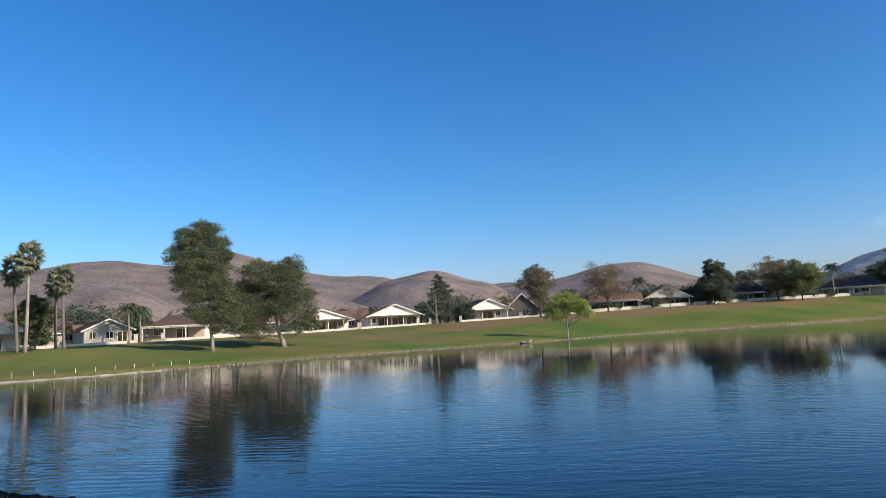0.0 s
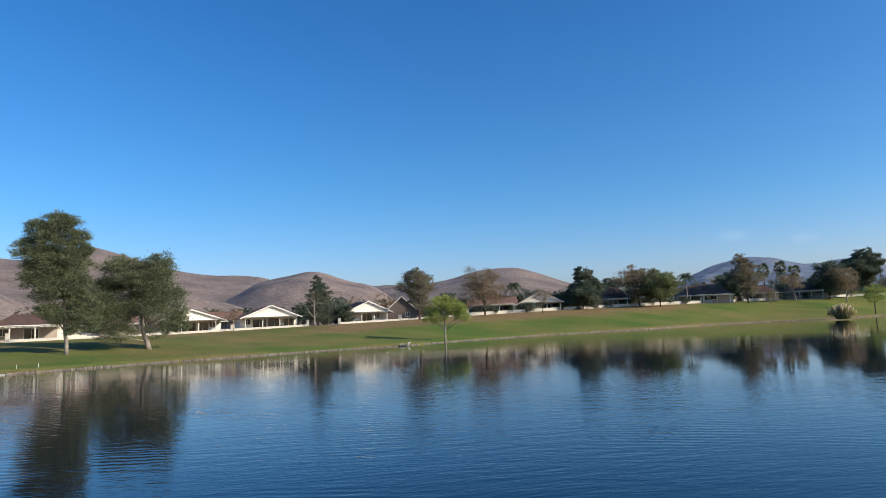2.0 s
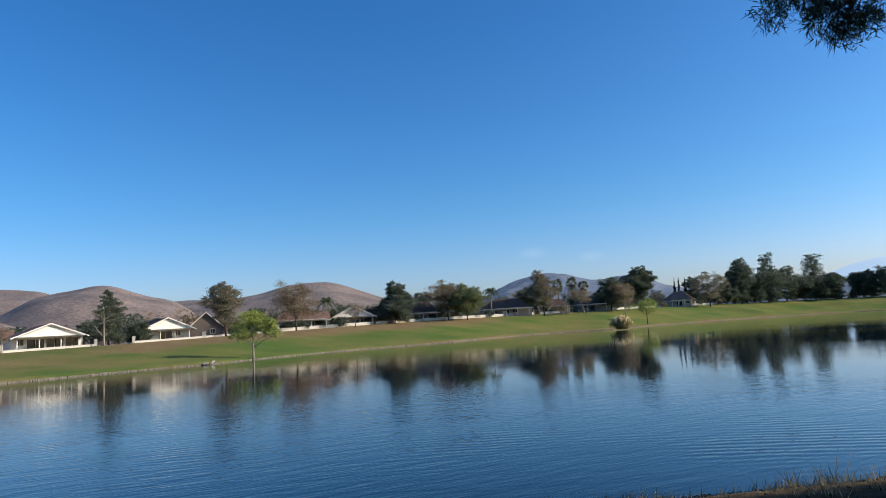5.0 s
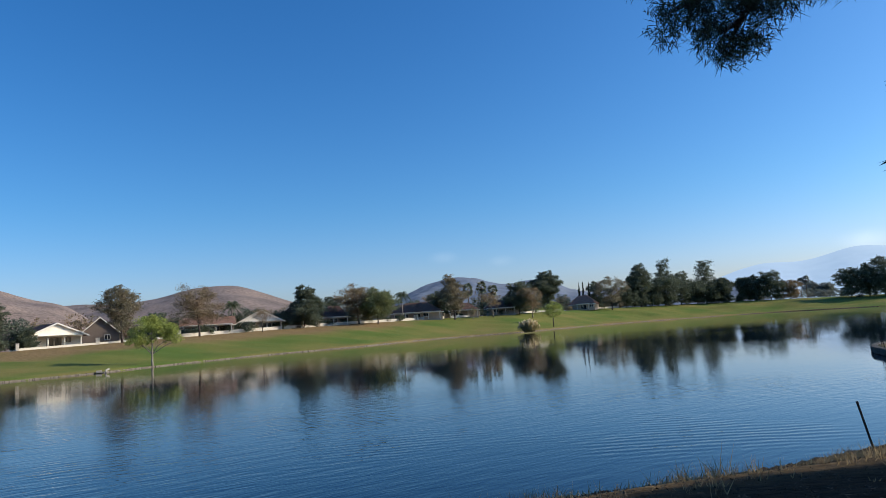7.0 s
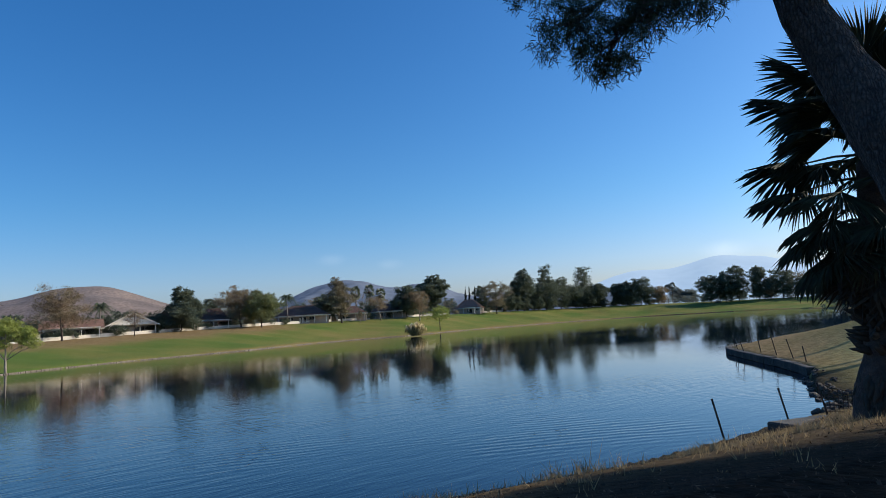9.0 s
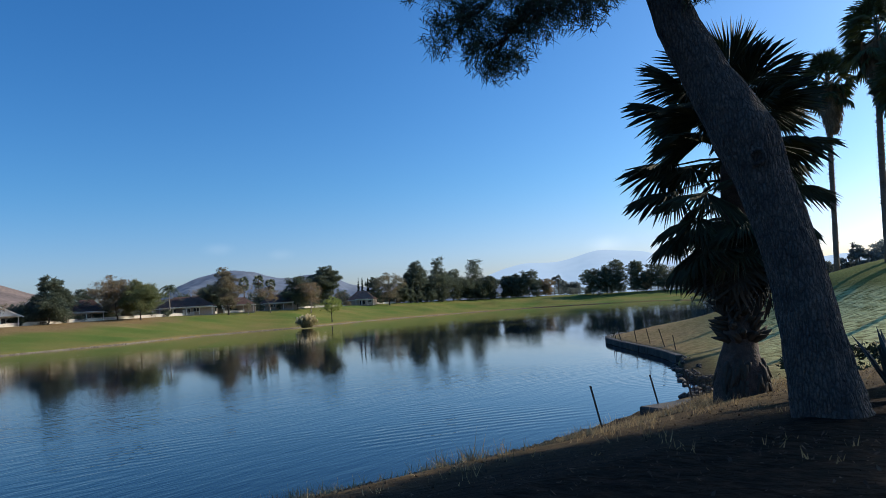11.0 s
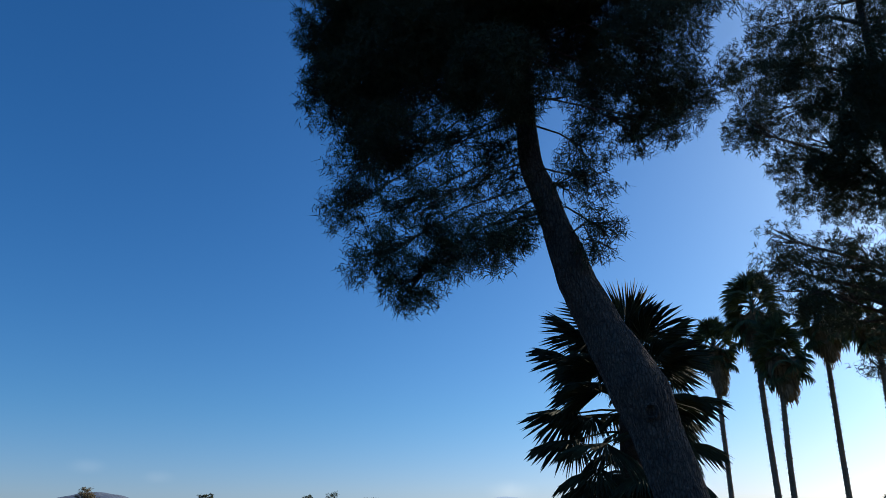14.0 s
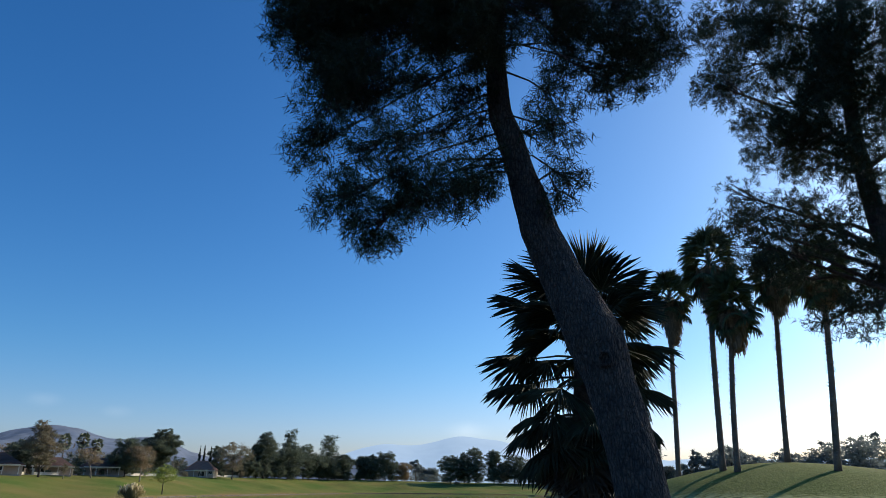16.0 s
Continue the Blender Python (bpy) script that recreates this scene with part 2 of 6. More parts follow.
M_PINE = material("shaded_needles", (0.022, 0.036, 0.017), 0.8, 0.2, 0.4, (0.032, 0.042, 0.018), island=0.35, translucent=0.1)
# leaf colour made paler and bluer for the haze before far trees
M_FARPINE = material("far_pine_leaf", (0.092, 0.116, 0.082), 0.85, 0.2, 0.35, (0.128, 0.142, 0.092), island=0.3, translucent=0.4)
M_OLIVE = material("grey_green_leaf", (0.19, 0.175, 0.115), 0.85, 0.2, 0.35, (0.24, 0.19, 0.125), island=0.4, translucent=0.42)
M_BROWN = material("autumn_leaf", (0.27, 0.185, 0.115), 0.85, 0.2, 0.35, (0.21, 0.175, 0.1), island=0.4, translucent=0.42)
M_LIME = material("bright_green_leaf", (0.27, 0.33, 0.07), 0.8, 0.2, 0.5, (0.33, 0.34, 0.08), island=0.35, translucent=0.25)
# frond colours hold the light: sunlit far palms, backlit near palm in shade
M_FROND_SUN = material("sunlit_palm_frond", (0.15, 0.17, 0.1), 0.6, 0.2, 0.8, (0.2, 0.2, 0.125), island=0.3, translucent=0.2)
M_SHADEFROND = material("shaded_palm_frond", (0.022, 0.032, 0.016), 0.8, 0.2, 0.8, (0.032, 0.04, 0.018), island=0.3, translucent=0.05)
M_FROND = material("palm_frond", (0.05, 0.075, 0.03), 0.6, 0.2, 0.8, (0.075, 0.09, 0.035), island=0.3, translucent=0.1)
M_DEADFROND = material("dead_frond", (0.2, 0.14, 0.09), 0.9, 0.25, 1.0, (0.13, 0.095, 0.06), island=0.35, translucent=0.25)
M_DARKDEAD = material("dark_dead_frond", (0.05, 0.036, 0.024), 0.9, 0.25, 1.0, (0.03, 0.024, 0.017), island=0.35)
M_BARK = material("pine_bark", (0.10, 0.075, 0.062), 0.95, 0.4, 4.5, (0.05, 0.04, 0.037), bump=1.0, bump_scale=14)
bn, bl = M_BARK.node_tree.nodes, M_BARK.node_tree.links
ridge_map = bn.new("ShaderNodeMapping")
ridge_map.inputs["Scale"].default_value = (9, 9, 2.4)
ridges = bn.new("ShaderNodeTexVoronoi")
ridges.feature = "DISTANCE_TO_EDGE"
ridges.inputs["Scale"].default_value = 2.9
bl.new(bn["Texture Coordinate"].outputs["Object"], ridge_map.inputs["Vector"])
bl.new(ridge_map.outputs["Vector"], ridges.inputs["Vector"])
crack = bn.new("ShaderNodeMapRange")
crack.inputs["From Max"].default_value, crack.inputs["To Min"].default_value, crack.inputs["To Max"].default_value = 0.22, 0.55, 1.15
bl.new(ridges.outputs["Distance"], crack.inputs["Value"])
plates = bn.new("ShaderNodeMix")
plates.data_type, plates.blend_type = "RGBA", "MULTIPLY"
plates.inputs[0].default_value = 1.0
bl.new(bn["Hue/Saturation/Value"].outputs["Color"], plates.inputs[6])
bl.new(crack.outputs["Result"], plates.inputs[7])
bl.new(plates.outputs[2], bn["Principled BSDF"].inputs["Base Color"])
ridge_bump = bn.new("ShaderNodeBump")
ridge_bump.inputs["Strength"].default_value, ridge_bump.inputs["Distance"].default_value = 1.0, 0.06
bl.new(ridges.outputs["Distance"], ridge_bump.inputs["Height"])
bl.new(bn["Bump"].outputs["Normal"], ridge_bump.inputs["Normal"])
bl.new(ridge_bump.outputs["Normal"], bn["Principled BSDF"].inputs["Normal"])
M_PALEBARK = material("pale_bark", (0.30, 0.25, 0.20), 0.9, 0.25, 1.5, (0.2, 0.16, 0.13), bump=0.4, bump_scale=20)
M_PALMBARK = material("palm_bark", (0.19, 0.15, 0.12), 0.95, 0.25, 2.0, (0.12, 0.095, 0.08), bump=0.8, bump_scale=18)
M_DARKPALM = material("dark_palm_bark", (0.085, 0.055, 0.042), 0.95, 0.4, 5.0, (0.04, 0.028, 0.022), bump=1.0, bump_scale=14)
M_STONE = material("edge_stone", (0.055, 0.046, 0.038), 0.9, 0.25, 2.0, (0.032, 0.027, 0.022), piece=0.3, bump=0.5, bump_scale=12)
M_CONCRETE = material("concrete_curb", (0.34, 0.31, 0.27), 0.9, 0.15, 1.0, (0.25, 0.22, 0.19), bump=0.3, bump_scale=20)
M_WEED = material("dry_weeds", (0.42, 0.31, 0.17), 0.9, 0.2, 1.0, (0.26, 0.18, 0.09), island=0.4, translucent=0.35)
M_SLAB = material("dark_concrete", (0.075, 0.065, 0.055), 0.9, 0.3, 3.0, (0.045, 0.04, 0.035), bump=0.5, bump_scale=14)
# distance haze is painted into this pale leaf and palm colour
M_HAZE = material("hazed_leaf", (0.17, 0.195, 0.185), 0.9, 0.2, 0.35, (0.195, 0.215, 0.195), island=0.2, translucent=0.45)
M_ROCK = material("shore_rock", (0.1, 0.082, 0.066), 0.9, 0.3, 3.0, (0.055, 0.046, 0.04), piece=0.3, bump=0.8, bump_scale=8)
M_AGAVE = material("agave_leaf", (0.024, 0.036, 0.034), 0.65, 0.15, 3.0, (0.017, 0.027, 0.027))
M_STEEL = material("rusted_steel", (0.10, 0.075, 0.06), 0.7, 0.25, 10.0, (0.06, 0.045, 0.04), metal=0.4)


# ---- mesh helpers ----
def mesh_of(name, verts, faces, mat=None, smooth=False):
    me = bpy.data.meshes.new(name)
    if isinstance(faces, np.ndarray):
        k = faces.shape[1]
        verts = np.asarray(verts, dtype=np.float32)
        me.vertices.add(len(verts))
        me.vertices.foreach_set("co", verts.ravel())
        me.loops.add(faces.size)
        me.loops.foreach_set("vertex_index", faces.astype(np.int32).ravel())
        me.polygons.add(len(faces))
        me.polygons.foreach_set("loop_start", np.arange(0, faces.size, k, dtype=np.int32))
        me.update(calc_edges=True)
    else:
        me.from_pydata([tuple(v) for v in verts], [], faces)
        me.update()
    if smooth:
        me.polygons.foreach_set("use_smooth", np.ones(len(me.polygons), dtype=bool))
    if mat:
        me.materials.append(mat)
    return me


def part(name, data, mat, parent, label="", m=None):
    """Links a bmesh or a mesh as one object under a thing or a part."""
    if isinstance(data, bmesh.types.BMesh):
        me = bpy.data.meshes.new(name)
        data.to_mesh(me)
        data.free()
        data = me
    if mat and not data.materials:
        data.materials.append(mat)
    ob = new(name, data)
    ob.parent = parent
    if m is not None:
        ob.matrix_basis = m
    return tagged(ob, label)


def thing(name, place, label, category, group="", kind=""):
    ob = new(name)
    ob.matrix_basis = place
    ob.empty_display_size = 0.3
    return tagged(ob, label, category, group, kind)


def box(bm, x0, x1, y0, y1, z0, z1, bevel=0.0):
    r = bmesh.ops.create_cube(bm, size=1, matrix=Matrix.Translation(((x0 + x1) / 2, (y0 + y1) / 2, (z0 + z1) / 2)) @ Matrix.Diagonal((x1 - x0, y1 - y0, z1 - z0, 1)))
    if bevel:
        bmesh.ops.bevel(bm, geom=[e for e in bm.edges if e.verts[0] in r["verts"]], offset=bevel, segments=1, affect="EDGES")
    return bm


def boxes(*rows, bevel=0.0):
    bm = bmesh.new()
    for r in rows:
        box(bm, *r, bevel=bevel)
    return bm


def tube(path, radii, sides=8, cap=True, bumpy=0.0, rng=None):
    """A tapered tube along a path; returns verts and faces."""
    path = [Vector(p) for p in path]
    verts, faces = [], []
    side = Vector((1, 0, 0))
    for i, p in enumerate(path):
        d = (path[min(i + 1, len(path) - 1)] - path[max(i - 1, 0)]).normalized()
        side = (side - d * side.dot(d))
        side = side.normalized() if side.length > 1e-4 else d.orthogonal().normalized()
        up = d.cross(side)
        for k in range(sides):
            a = 2 * math.pi * k / sides
            r = radii[i] * (1 + (bumpy * (rng.random() - 0.5) if rng else 0))
            verts.append(p + side * (math.cos(a) * r) + up * (math.sin(a) * r))
    for i in range(len(path) - 1):
        for k in range(sides):
            j = (k + 1) % sides
            faces.append((i * sides + k, i * sides + j, (i + 1) * sides + j, (i + 1) * sides + k))
    if cap:
        faces.append(tuple(range(sides))[::-1])
        faces.append(tuple((len(path) - 1) * sides + k for k in range(sides)))
    return verts, faces


def join(*pieces):
    verts, faces = [], []
    for v, f in pieces:
        o = len(verts)
        verts += list(v)
        faces += [tuple(i + o for i in q) for q in f]
    return verts, faces


def polar(az, dist):
    return -math.sin(radians(az)) * dist, math.cos(radians(az)) * dist


# ---- the lie of the land ----
# the lake's outline: near bank, the spit, the channel, then back along the far bank
LAKE = [(-60, 42), (-30, 25), (-10.5, 16.3), (-6.4, 14.5), (2, 12.0), (8.4, 10.2), (11.4, 9.0), (14.0, 8.35), (17.2, 7.85), (19.6, 7.6), (21.8, 7.2),
        (23.4, 6.9), (25.4, 7.9), (27.6, 9.1), (30.0, 10.0), (32.8, 10.9), (35.0, 12.3), (37.6, 14.1), (40.2, 16.0), (43.6, 18.5), (46.2, 20.3), (48.4, 21.3), (53, 21.9), (61, 22.9),
        (70, 23.2), (83, 24.6), (126, 28), (200, 52), (262, 84), (298, 108)]
SHORE = ([-90, -69, -64, -60, -57, -54, -50, -47, -44, -40, -36, -32, -27, -23, -19, -14.5, -10, -6.7, 0, 5, 9, 14, 18, 22, 27, 33, 60],
         [318, 325, 336, 335, 322, 302, 272, 250, 226, 196, 186, 172, 147, 138, 130, 119, 108, 100, 94, 89, 85, 82.5, 79, 77, 74.5, 74.5, 74])
WALL = ([-90, -75, -65, -55, -45, -40, -30, -20, -10, 0, 9, 20, 33, 60], [392, 394, 394, 376, 296, 256, 215, 185, 165, 150, 140, 125, 115, 110])
WALL_Z = ([-90, -75, -66, -60, -55, -48, -42, -36, -27, -19, -12.4, -6.7, 2, 11, 22, 33, 60], [4.0, 4.6, 5.4, 6.1, 6.5, 6.6, 6.3, 5.9, 5.6, 5.05, 4.5, 4.0, 3.45, 3.0, 2.85, 2.6, 2.6])
LAKE += [tuple(np.round(polar(a, float(np.interp(a, *SHORE))), 2)) for a in np.arange(-68, 50, 2.0)]
LAKE_XY = np.array(LAKE)


def lake_distance(x, y):
    """Distance to the lake's outline, negative on the water."""
    best = np.full(x.shape, 1e9)
    inside = np.zeros(x.shape, dtype=bool)
    for (ax, ay), (bx, by) in zip(LAKE_XY, np.roll(LAKE_XY, -1, axis=0)):
        dx, dy = bx - ax, by - ay
        t = np.clip(((x - ax) * dx + (y - ay) * dy) / (dx * dx + dy * dy), 0, 1)
        best = np.minimum(best, np.hypot(x - ax - t * dx, y - ay - t * dy))
        if ay != by:
            inside ^= ((ay > y) != (by > y)) & (x < (bx - ax) * (y - ay) / (by - ay) + ax)
    return np.where(inside, -best, best)


def smooth01(v):
    v = np.clip(v, 0, 1)
    return v * v * (3 - 2 * v)


def land(x, y):
    """Height of the ground, and how dry its grass is."""
    x, y = np.asarray(x, dtype=float), np.asarray(y, dtype=float)
    s = lake_distance(x, y)
    r = np.hypot(x, y)
    az = np.degrees(np.arctan2(-x, y))
    wob = 0.12 * np.sin(x * 0.21 + 1) * np.cos(y * 0.17) + 0.07 * np.sin(x * 0.53 + y * 0.41)
    near = np.interp(s, [0, 0.25, 1, 4.4, 8, 10, 12.5, 60], [0.04, 0.12, 0.28, 1.26, 1.98, 1.96, 1.86, 1.95]) + wob * smooth01(s / 8) * 0.6
    right = 0.35 - 0.22 * (1 - smooth01((x - 27) / 5)) * np.exp(-s / 3) + 1.1 * (1 - np.exp(-s / 11)) + wob * 0.8 * smooth01(s / 6)
    right = right + 3.75 * np.exp(-((x - 48) / 13.0) ** 2 - ((y + 0.5) / 13.0) ** 2) * smooth01(s / 11)
    bank = near + (right - near) * smooth01((x - 17) / 9)
    sh, wl, wz = np.interp(az, *SHORE), np.interp(az, *WALL), np.interp(az, *WALL_Z)
    q = (r - sh) / (wl - sh)
    rise = np.clip(q, 0, None)
    far = 0.3 + (wz - 0.3) * np.where(rise < 1, 0.55 * rise + 0.45 * smooth01(rise), 1) + wob * 1.6 * smooth01(rise * 3) * (1 - smooth01((rise - 0.8) * 5))
    far = far + 0.9 * np.exp(-((x + 49) / 7.0) ** 2 - ((y - 86) / 8.0) ** 2)
    for ba, br, bh, bw in ((-50.3, 308, 1.3, 6.0), (-51.6, 300, 0.9, 5.0), (-57.2, 350, 1.2, 6.0), (-61.5, 360, 1.0, 8.0)):
        bx, by = polar(ba, br)
        far = far + bh * np.exp(-((x - bx) ** 2 + (y - by) ** 2) / bw ** 2)
    middle = np.interp(az, [-73, -66, -60, 60], [190, 170, 60, 40])
    is_far = (r > middle) & (az > -73.5) & (az < 75)
    z = np.where(is_far, far, bank)
    blend = smooth01((r - 300) / 200)
    z = np.where(is_far, z, z + (np.interp(az, *WALL_Z) - z) * blend)
    z = np.where(s < 0, np.maximum(0.1 + s * 0.8, -1.2), z)
    dry_far = 0.62 * smooth01((q - 0.4) / 0.4) * (0.35 + 0.65 * smooth01((4 - az) / 8)) * smooth01((20 - az) / 8) * (1 - smooth01((-az - 27) / 8)) + (0.12 + 0.34 * smooth01((-az - 20) / 8)) * np.exp(-(s / 2.2) ** 2) + 0.2 * smooth01((az + 12) / 20) + 0.18 * smooth01((rise - 0.98) * 20)
    # dry grass, raised on the spit to paint in its yellow backlight
    dry_near = 0.75 * (1 - smooth01((x - 17) / 6)) + (0.38 + 0.22 * smooth01((x - 28) / 6)) * np.exp(-(s / 9) ** 2)
    dew = np.where(is_far, 0.0, (1 - smooth01((z - 2.7) / 0.6)) * np.exp(-((x - 33.5) / 11.0) ** 2 - ((y - 2) / 9.0) ** 2) * smooth01((x - 18) / 6) * smooth01(s / 5))
    # soil: earth with the pines' shade in it, thinned along the sunlit straw strip
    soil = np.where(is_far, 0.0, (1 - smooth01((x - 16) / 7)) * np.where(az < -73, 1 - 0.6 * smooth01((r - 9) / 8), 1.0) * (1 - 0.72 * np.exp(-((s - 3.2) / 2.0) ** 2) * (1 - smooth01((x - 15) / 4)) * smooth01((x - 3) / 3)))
    inlet = np.exp(-(s / 1.4) ** 2) * smooth01((x - 20) / 2) * (1 - smooth01((x - 30.5) / 2))
    soil = np.maximum(soil, np.where(is_far, 0.0, inlet * 0.9))
    return z, np.where(is_far, dry_far, dry_near), dew, soil


def ground_z(x, y):
    return float(land(np.array([x]), np.array([y]))[0][0])


def build_ground():
    az = np.concatenate([np.arange(-110, 46, 0.44), np.arange(46, 250, 3.0)])
    rad = np.concatenate([[0.005, 0.5, 1.2, 2.1], np.geomspace(3, 60, 170), np.arange(62, 410, 2.0), np.geomspace(412, 4600, 24)])
    a, r = np.meshgrid(np.radians(az), rad, indexing="ij")
    x, y = -np.sin(a) * r, np.cos(a) * r
    z, dry, dew, soil = land(x.ravel(), y.ravel())
    na, nr = a.shape
    i, j = np.meshgrid(np.arange(na), np.arange(nr - 1), indexing="ij")
    k = (i + 1) % na
    faces = np.stack([i * nr + j, k * nr + j, k * nr + j + 1, i * nr + j + 1], -1).reshape(-1, 4)[:, ::-1]
    verts = np.stack([x.ravel(), y.ravel(), z], 1)
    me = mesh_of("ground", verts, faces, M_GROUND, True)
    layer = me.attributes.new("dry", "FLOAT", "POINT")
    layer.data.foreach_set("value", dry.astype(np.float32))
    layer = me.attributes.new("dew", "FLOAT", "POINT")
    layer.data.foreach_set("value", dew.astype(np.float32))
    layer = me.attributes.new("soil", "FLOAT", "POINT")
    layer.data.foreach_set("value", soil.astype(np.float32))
    tagged(new("ground", me), "green golf course lawn with dry brown patches", "ground", kind="structure")


def build_water():
    n = 96
    verts = [(120, 100, 0)] + [(120 + 330 * math.cos(2 * math.pi * k / n), 100 + 330 * math.sin(2 * math.pi * k / n), 0) for k in range(n)]
    faces = [(0, k + 1, (k + 1) % n + 1) for k in range(n)]
    tagged(new("water", mesh_of("water", verts, faces, M_WATER)), "calm blue lake water with fine ripples", "water", kind="structure")


def build_hills():
    """Ranges as sums of rounded domes."""
    def range_of(name, label, mat, centres, heights, width, crest, a0, a1, d0, d1, rough, seed, grain, spurs=()):
        az = np.arange(a0, a1, 0.2)
        rad = np.linspace(d0, d1, 60)
        a, r = np.meshgrid(az, rad, indexing="ij")
        ar = np.radians(a)
        x, y = -np.sin(ar) * r, np.cos(ar) * r
        z = sum(h * np.exp(-((a - c) / width) ** 2) for c, h in zip(centres, heights)) * crest + EYE
        t = np.clip((r - d0) / (crest - d0), 0, 1)
        back = np.clip((r - crest) / (d1 - crest), 0, 1)
        z = z * np.where(r < crest, t ** 1.15 * (1.6 - 0.6 * t), 1 - 0.7 * back ** 1.5)
        for ca, cd, el, wa, wd in spurs:
            z = np.maximum(z, cd * el * np.exp(-((a - ca) / wa) ** 2 - ((r - cd) / wd) ** 2))
        gully = np.array([noise.fractal(Vector((u * grain + seed, v * grain, 0)), 1.0, 2.0, 5) for u, v in zip(x.ravel(), y.ravel())]).reshape(x.shape)
        z = z + gully * rough * np.clip(t * 3, 0, 1) * (1 - 0.6 * np.exp(-((r - crest) / (crest * 0.06)) ** 2))
        verts = np.stack([x, y, z + 1.5], -1).reshape(-1, 3)
        na, nr = a.shape
        i, j = np.meshgrid(np.arange(na - 1), np.arange(nr - 1), indexing="ij")
        faces = np.stack([i * nr + j, i * nr + j + 1, (i + 1) * nr + j + 1, (i + 1) * nr + j], -1).reshape(-1, 4)
        tagged(new(name, mesh_of(name, verts, faces, mat, True)), label, "hill", kind="structure")

    range_of("hill_range", "dry brown hills with low scrub", M_HILL, (60, 54, 48, 43, 39, 35.5, 32, 29, 26.2, 23.5, 20.8, 18.2, 15.6, 13, 10.4, 7.8, 5.2, 2.5, 0, -3, -6, -9, -12, -16, -20, -24),
             (0.08, 0.07, 0.12, 0.094, 0.06, 0.09, 0.067, 0.07, 0.0694, 0.0621, 0.0594, 0.0772, 0.0667, 0.0557, 0.048, 0.0456, 0.048, 0.0355, 0.0351, 0.0381, 0.04, 0.0352, 0.0468, 0.0463, 0.0395, 0.0314), 2.4, 1300, -36, 68, 700, 1700, 6.0, 3, 0.007)
    range_of("dome_hill", "rounded dry hill with scrub and boulders", M_HILL, (11.5, 8.5, 5.6, 3.6, 1.6, -0.4, -2.4, -4.6, -8), (0.02, 0.026, 0.038, 0.0338, 0.0419, 0.0427, 0.028, 0.0394, 0.02), 2.2, 900, -16, 20, 560, 1150, 5.0, 31, 0.010)
    range_of("dome_hill", "rounded dry hill with dark scrub", M_HILL, (-5, -8, -10.5, -13, -15.2, -17.4, -20, -23), (0.0306, 0.035, 0.0347, 0.0426, 0.0383, 0.0443, 0.0362, 0.0303), 2.3, 950, -30, -1, 600, 1200, 3.0, 47, 0.010)
    range_of("foot_hill", "low dry foothill behind the houses", M_HILL, (14, 8), (0.052, 0.03), 4.2, 640, 0, 26, 430, 800, 5.0, 53, 0.012)
    range_of("foot_hill", "low dry foothill behind the houses", M_HILL, (29, 24), (0.06, 0.045), 4.5, 720, 12, 46, 430, 900, 5.0, 59, 0.012)
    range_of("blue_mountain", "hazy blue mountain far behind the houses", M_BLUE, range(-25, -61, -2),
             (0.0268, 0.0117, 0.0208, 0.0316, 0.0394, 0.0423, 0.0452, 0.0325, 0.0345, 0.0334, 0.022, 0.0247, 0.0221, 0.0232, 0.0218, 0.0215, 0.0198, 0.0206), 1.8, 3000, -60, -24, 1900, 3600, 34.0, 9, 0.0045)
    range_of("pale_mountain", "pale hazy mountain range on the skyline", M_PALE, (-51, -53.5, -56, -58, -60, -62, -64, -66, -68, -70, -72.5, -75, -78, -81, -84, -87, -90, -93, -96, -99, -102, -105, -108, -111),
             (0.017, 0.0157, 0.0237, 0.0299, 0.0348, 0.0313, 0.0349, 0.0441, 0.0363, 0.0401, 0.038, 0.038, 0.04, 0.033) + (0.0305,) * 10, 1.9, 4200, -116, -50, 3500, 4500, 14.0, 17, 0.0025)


build_ground()
build_water()
build_hills()


# ---- trees ----
def leaf_cloud(blobs, count, size, seed, shell=0.55, long=1.6, droop=0.0, sprays=12):
    """Small leaf blades gathered in sprays round the outside of rounded lobes; returns vertex and face arrays."""
    g = np.random.default_rng(seed)
    c = np.array([b[:3] for b in blobs], dtype=float)
    rad = np.array([b[3:6] for b in blobs], dtype=float)
    w = (rad[:, 0] * rad[:, 1] + rad[:, 1] * rad[:, 2] + rad[:, 0] * rad[:, 2])
    pick = g.choice(len(blobs), count, p=w / w.sum())
    to = g.normal(size=(len(blobs), sprays, 3)) + np.array([0, 0, 0.25])
    to /= np.linalg.norm(to, axis=2)[:, :, None]
    to *= (shell + (1.08 - shell) * g.random((len(blobs), sprays)) ** 0.5)[:, :, None]
    spray = to[pick, g.integers(0, sprays, count)]
    d = g.normal(size=(count, 3)) * np.array([0.25, 0.25, 0.17])
    p = c[pick] + (spray + d) * rad[pick]
    along = spray * np.array([1, 1, 0.6]) + d * 1.5 + g.normal(size=(count, 3)) * 0.55
    along[:, 2] -= droop
    along /= np.linalg.norm(along, axis=1)[:, None]
    across = np.cross(along, g.normal(size=(count, 3)))
    across /= np.linalg.norm(across, axis=1)[:, None]
    s = size * (0.6 + 0.8 * g.random(count))[:, None]
    a, b = along * s * long * 0.5, across * s * 0.42
    verts = np.stack([p - a - b, p - a + b, p + a], 1).reshape(-1, 3)
    return verts, np.arange(count * 3).reshape(-1, 3)


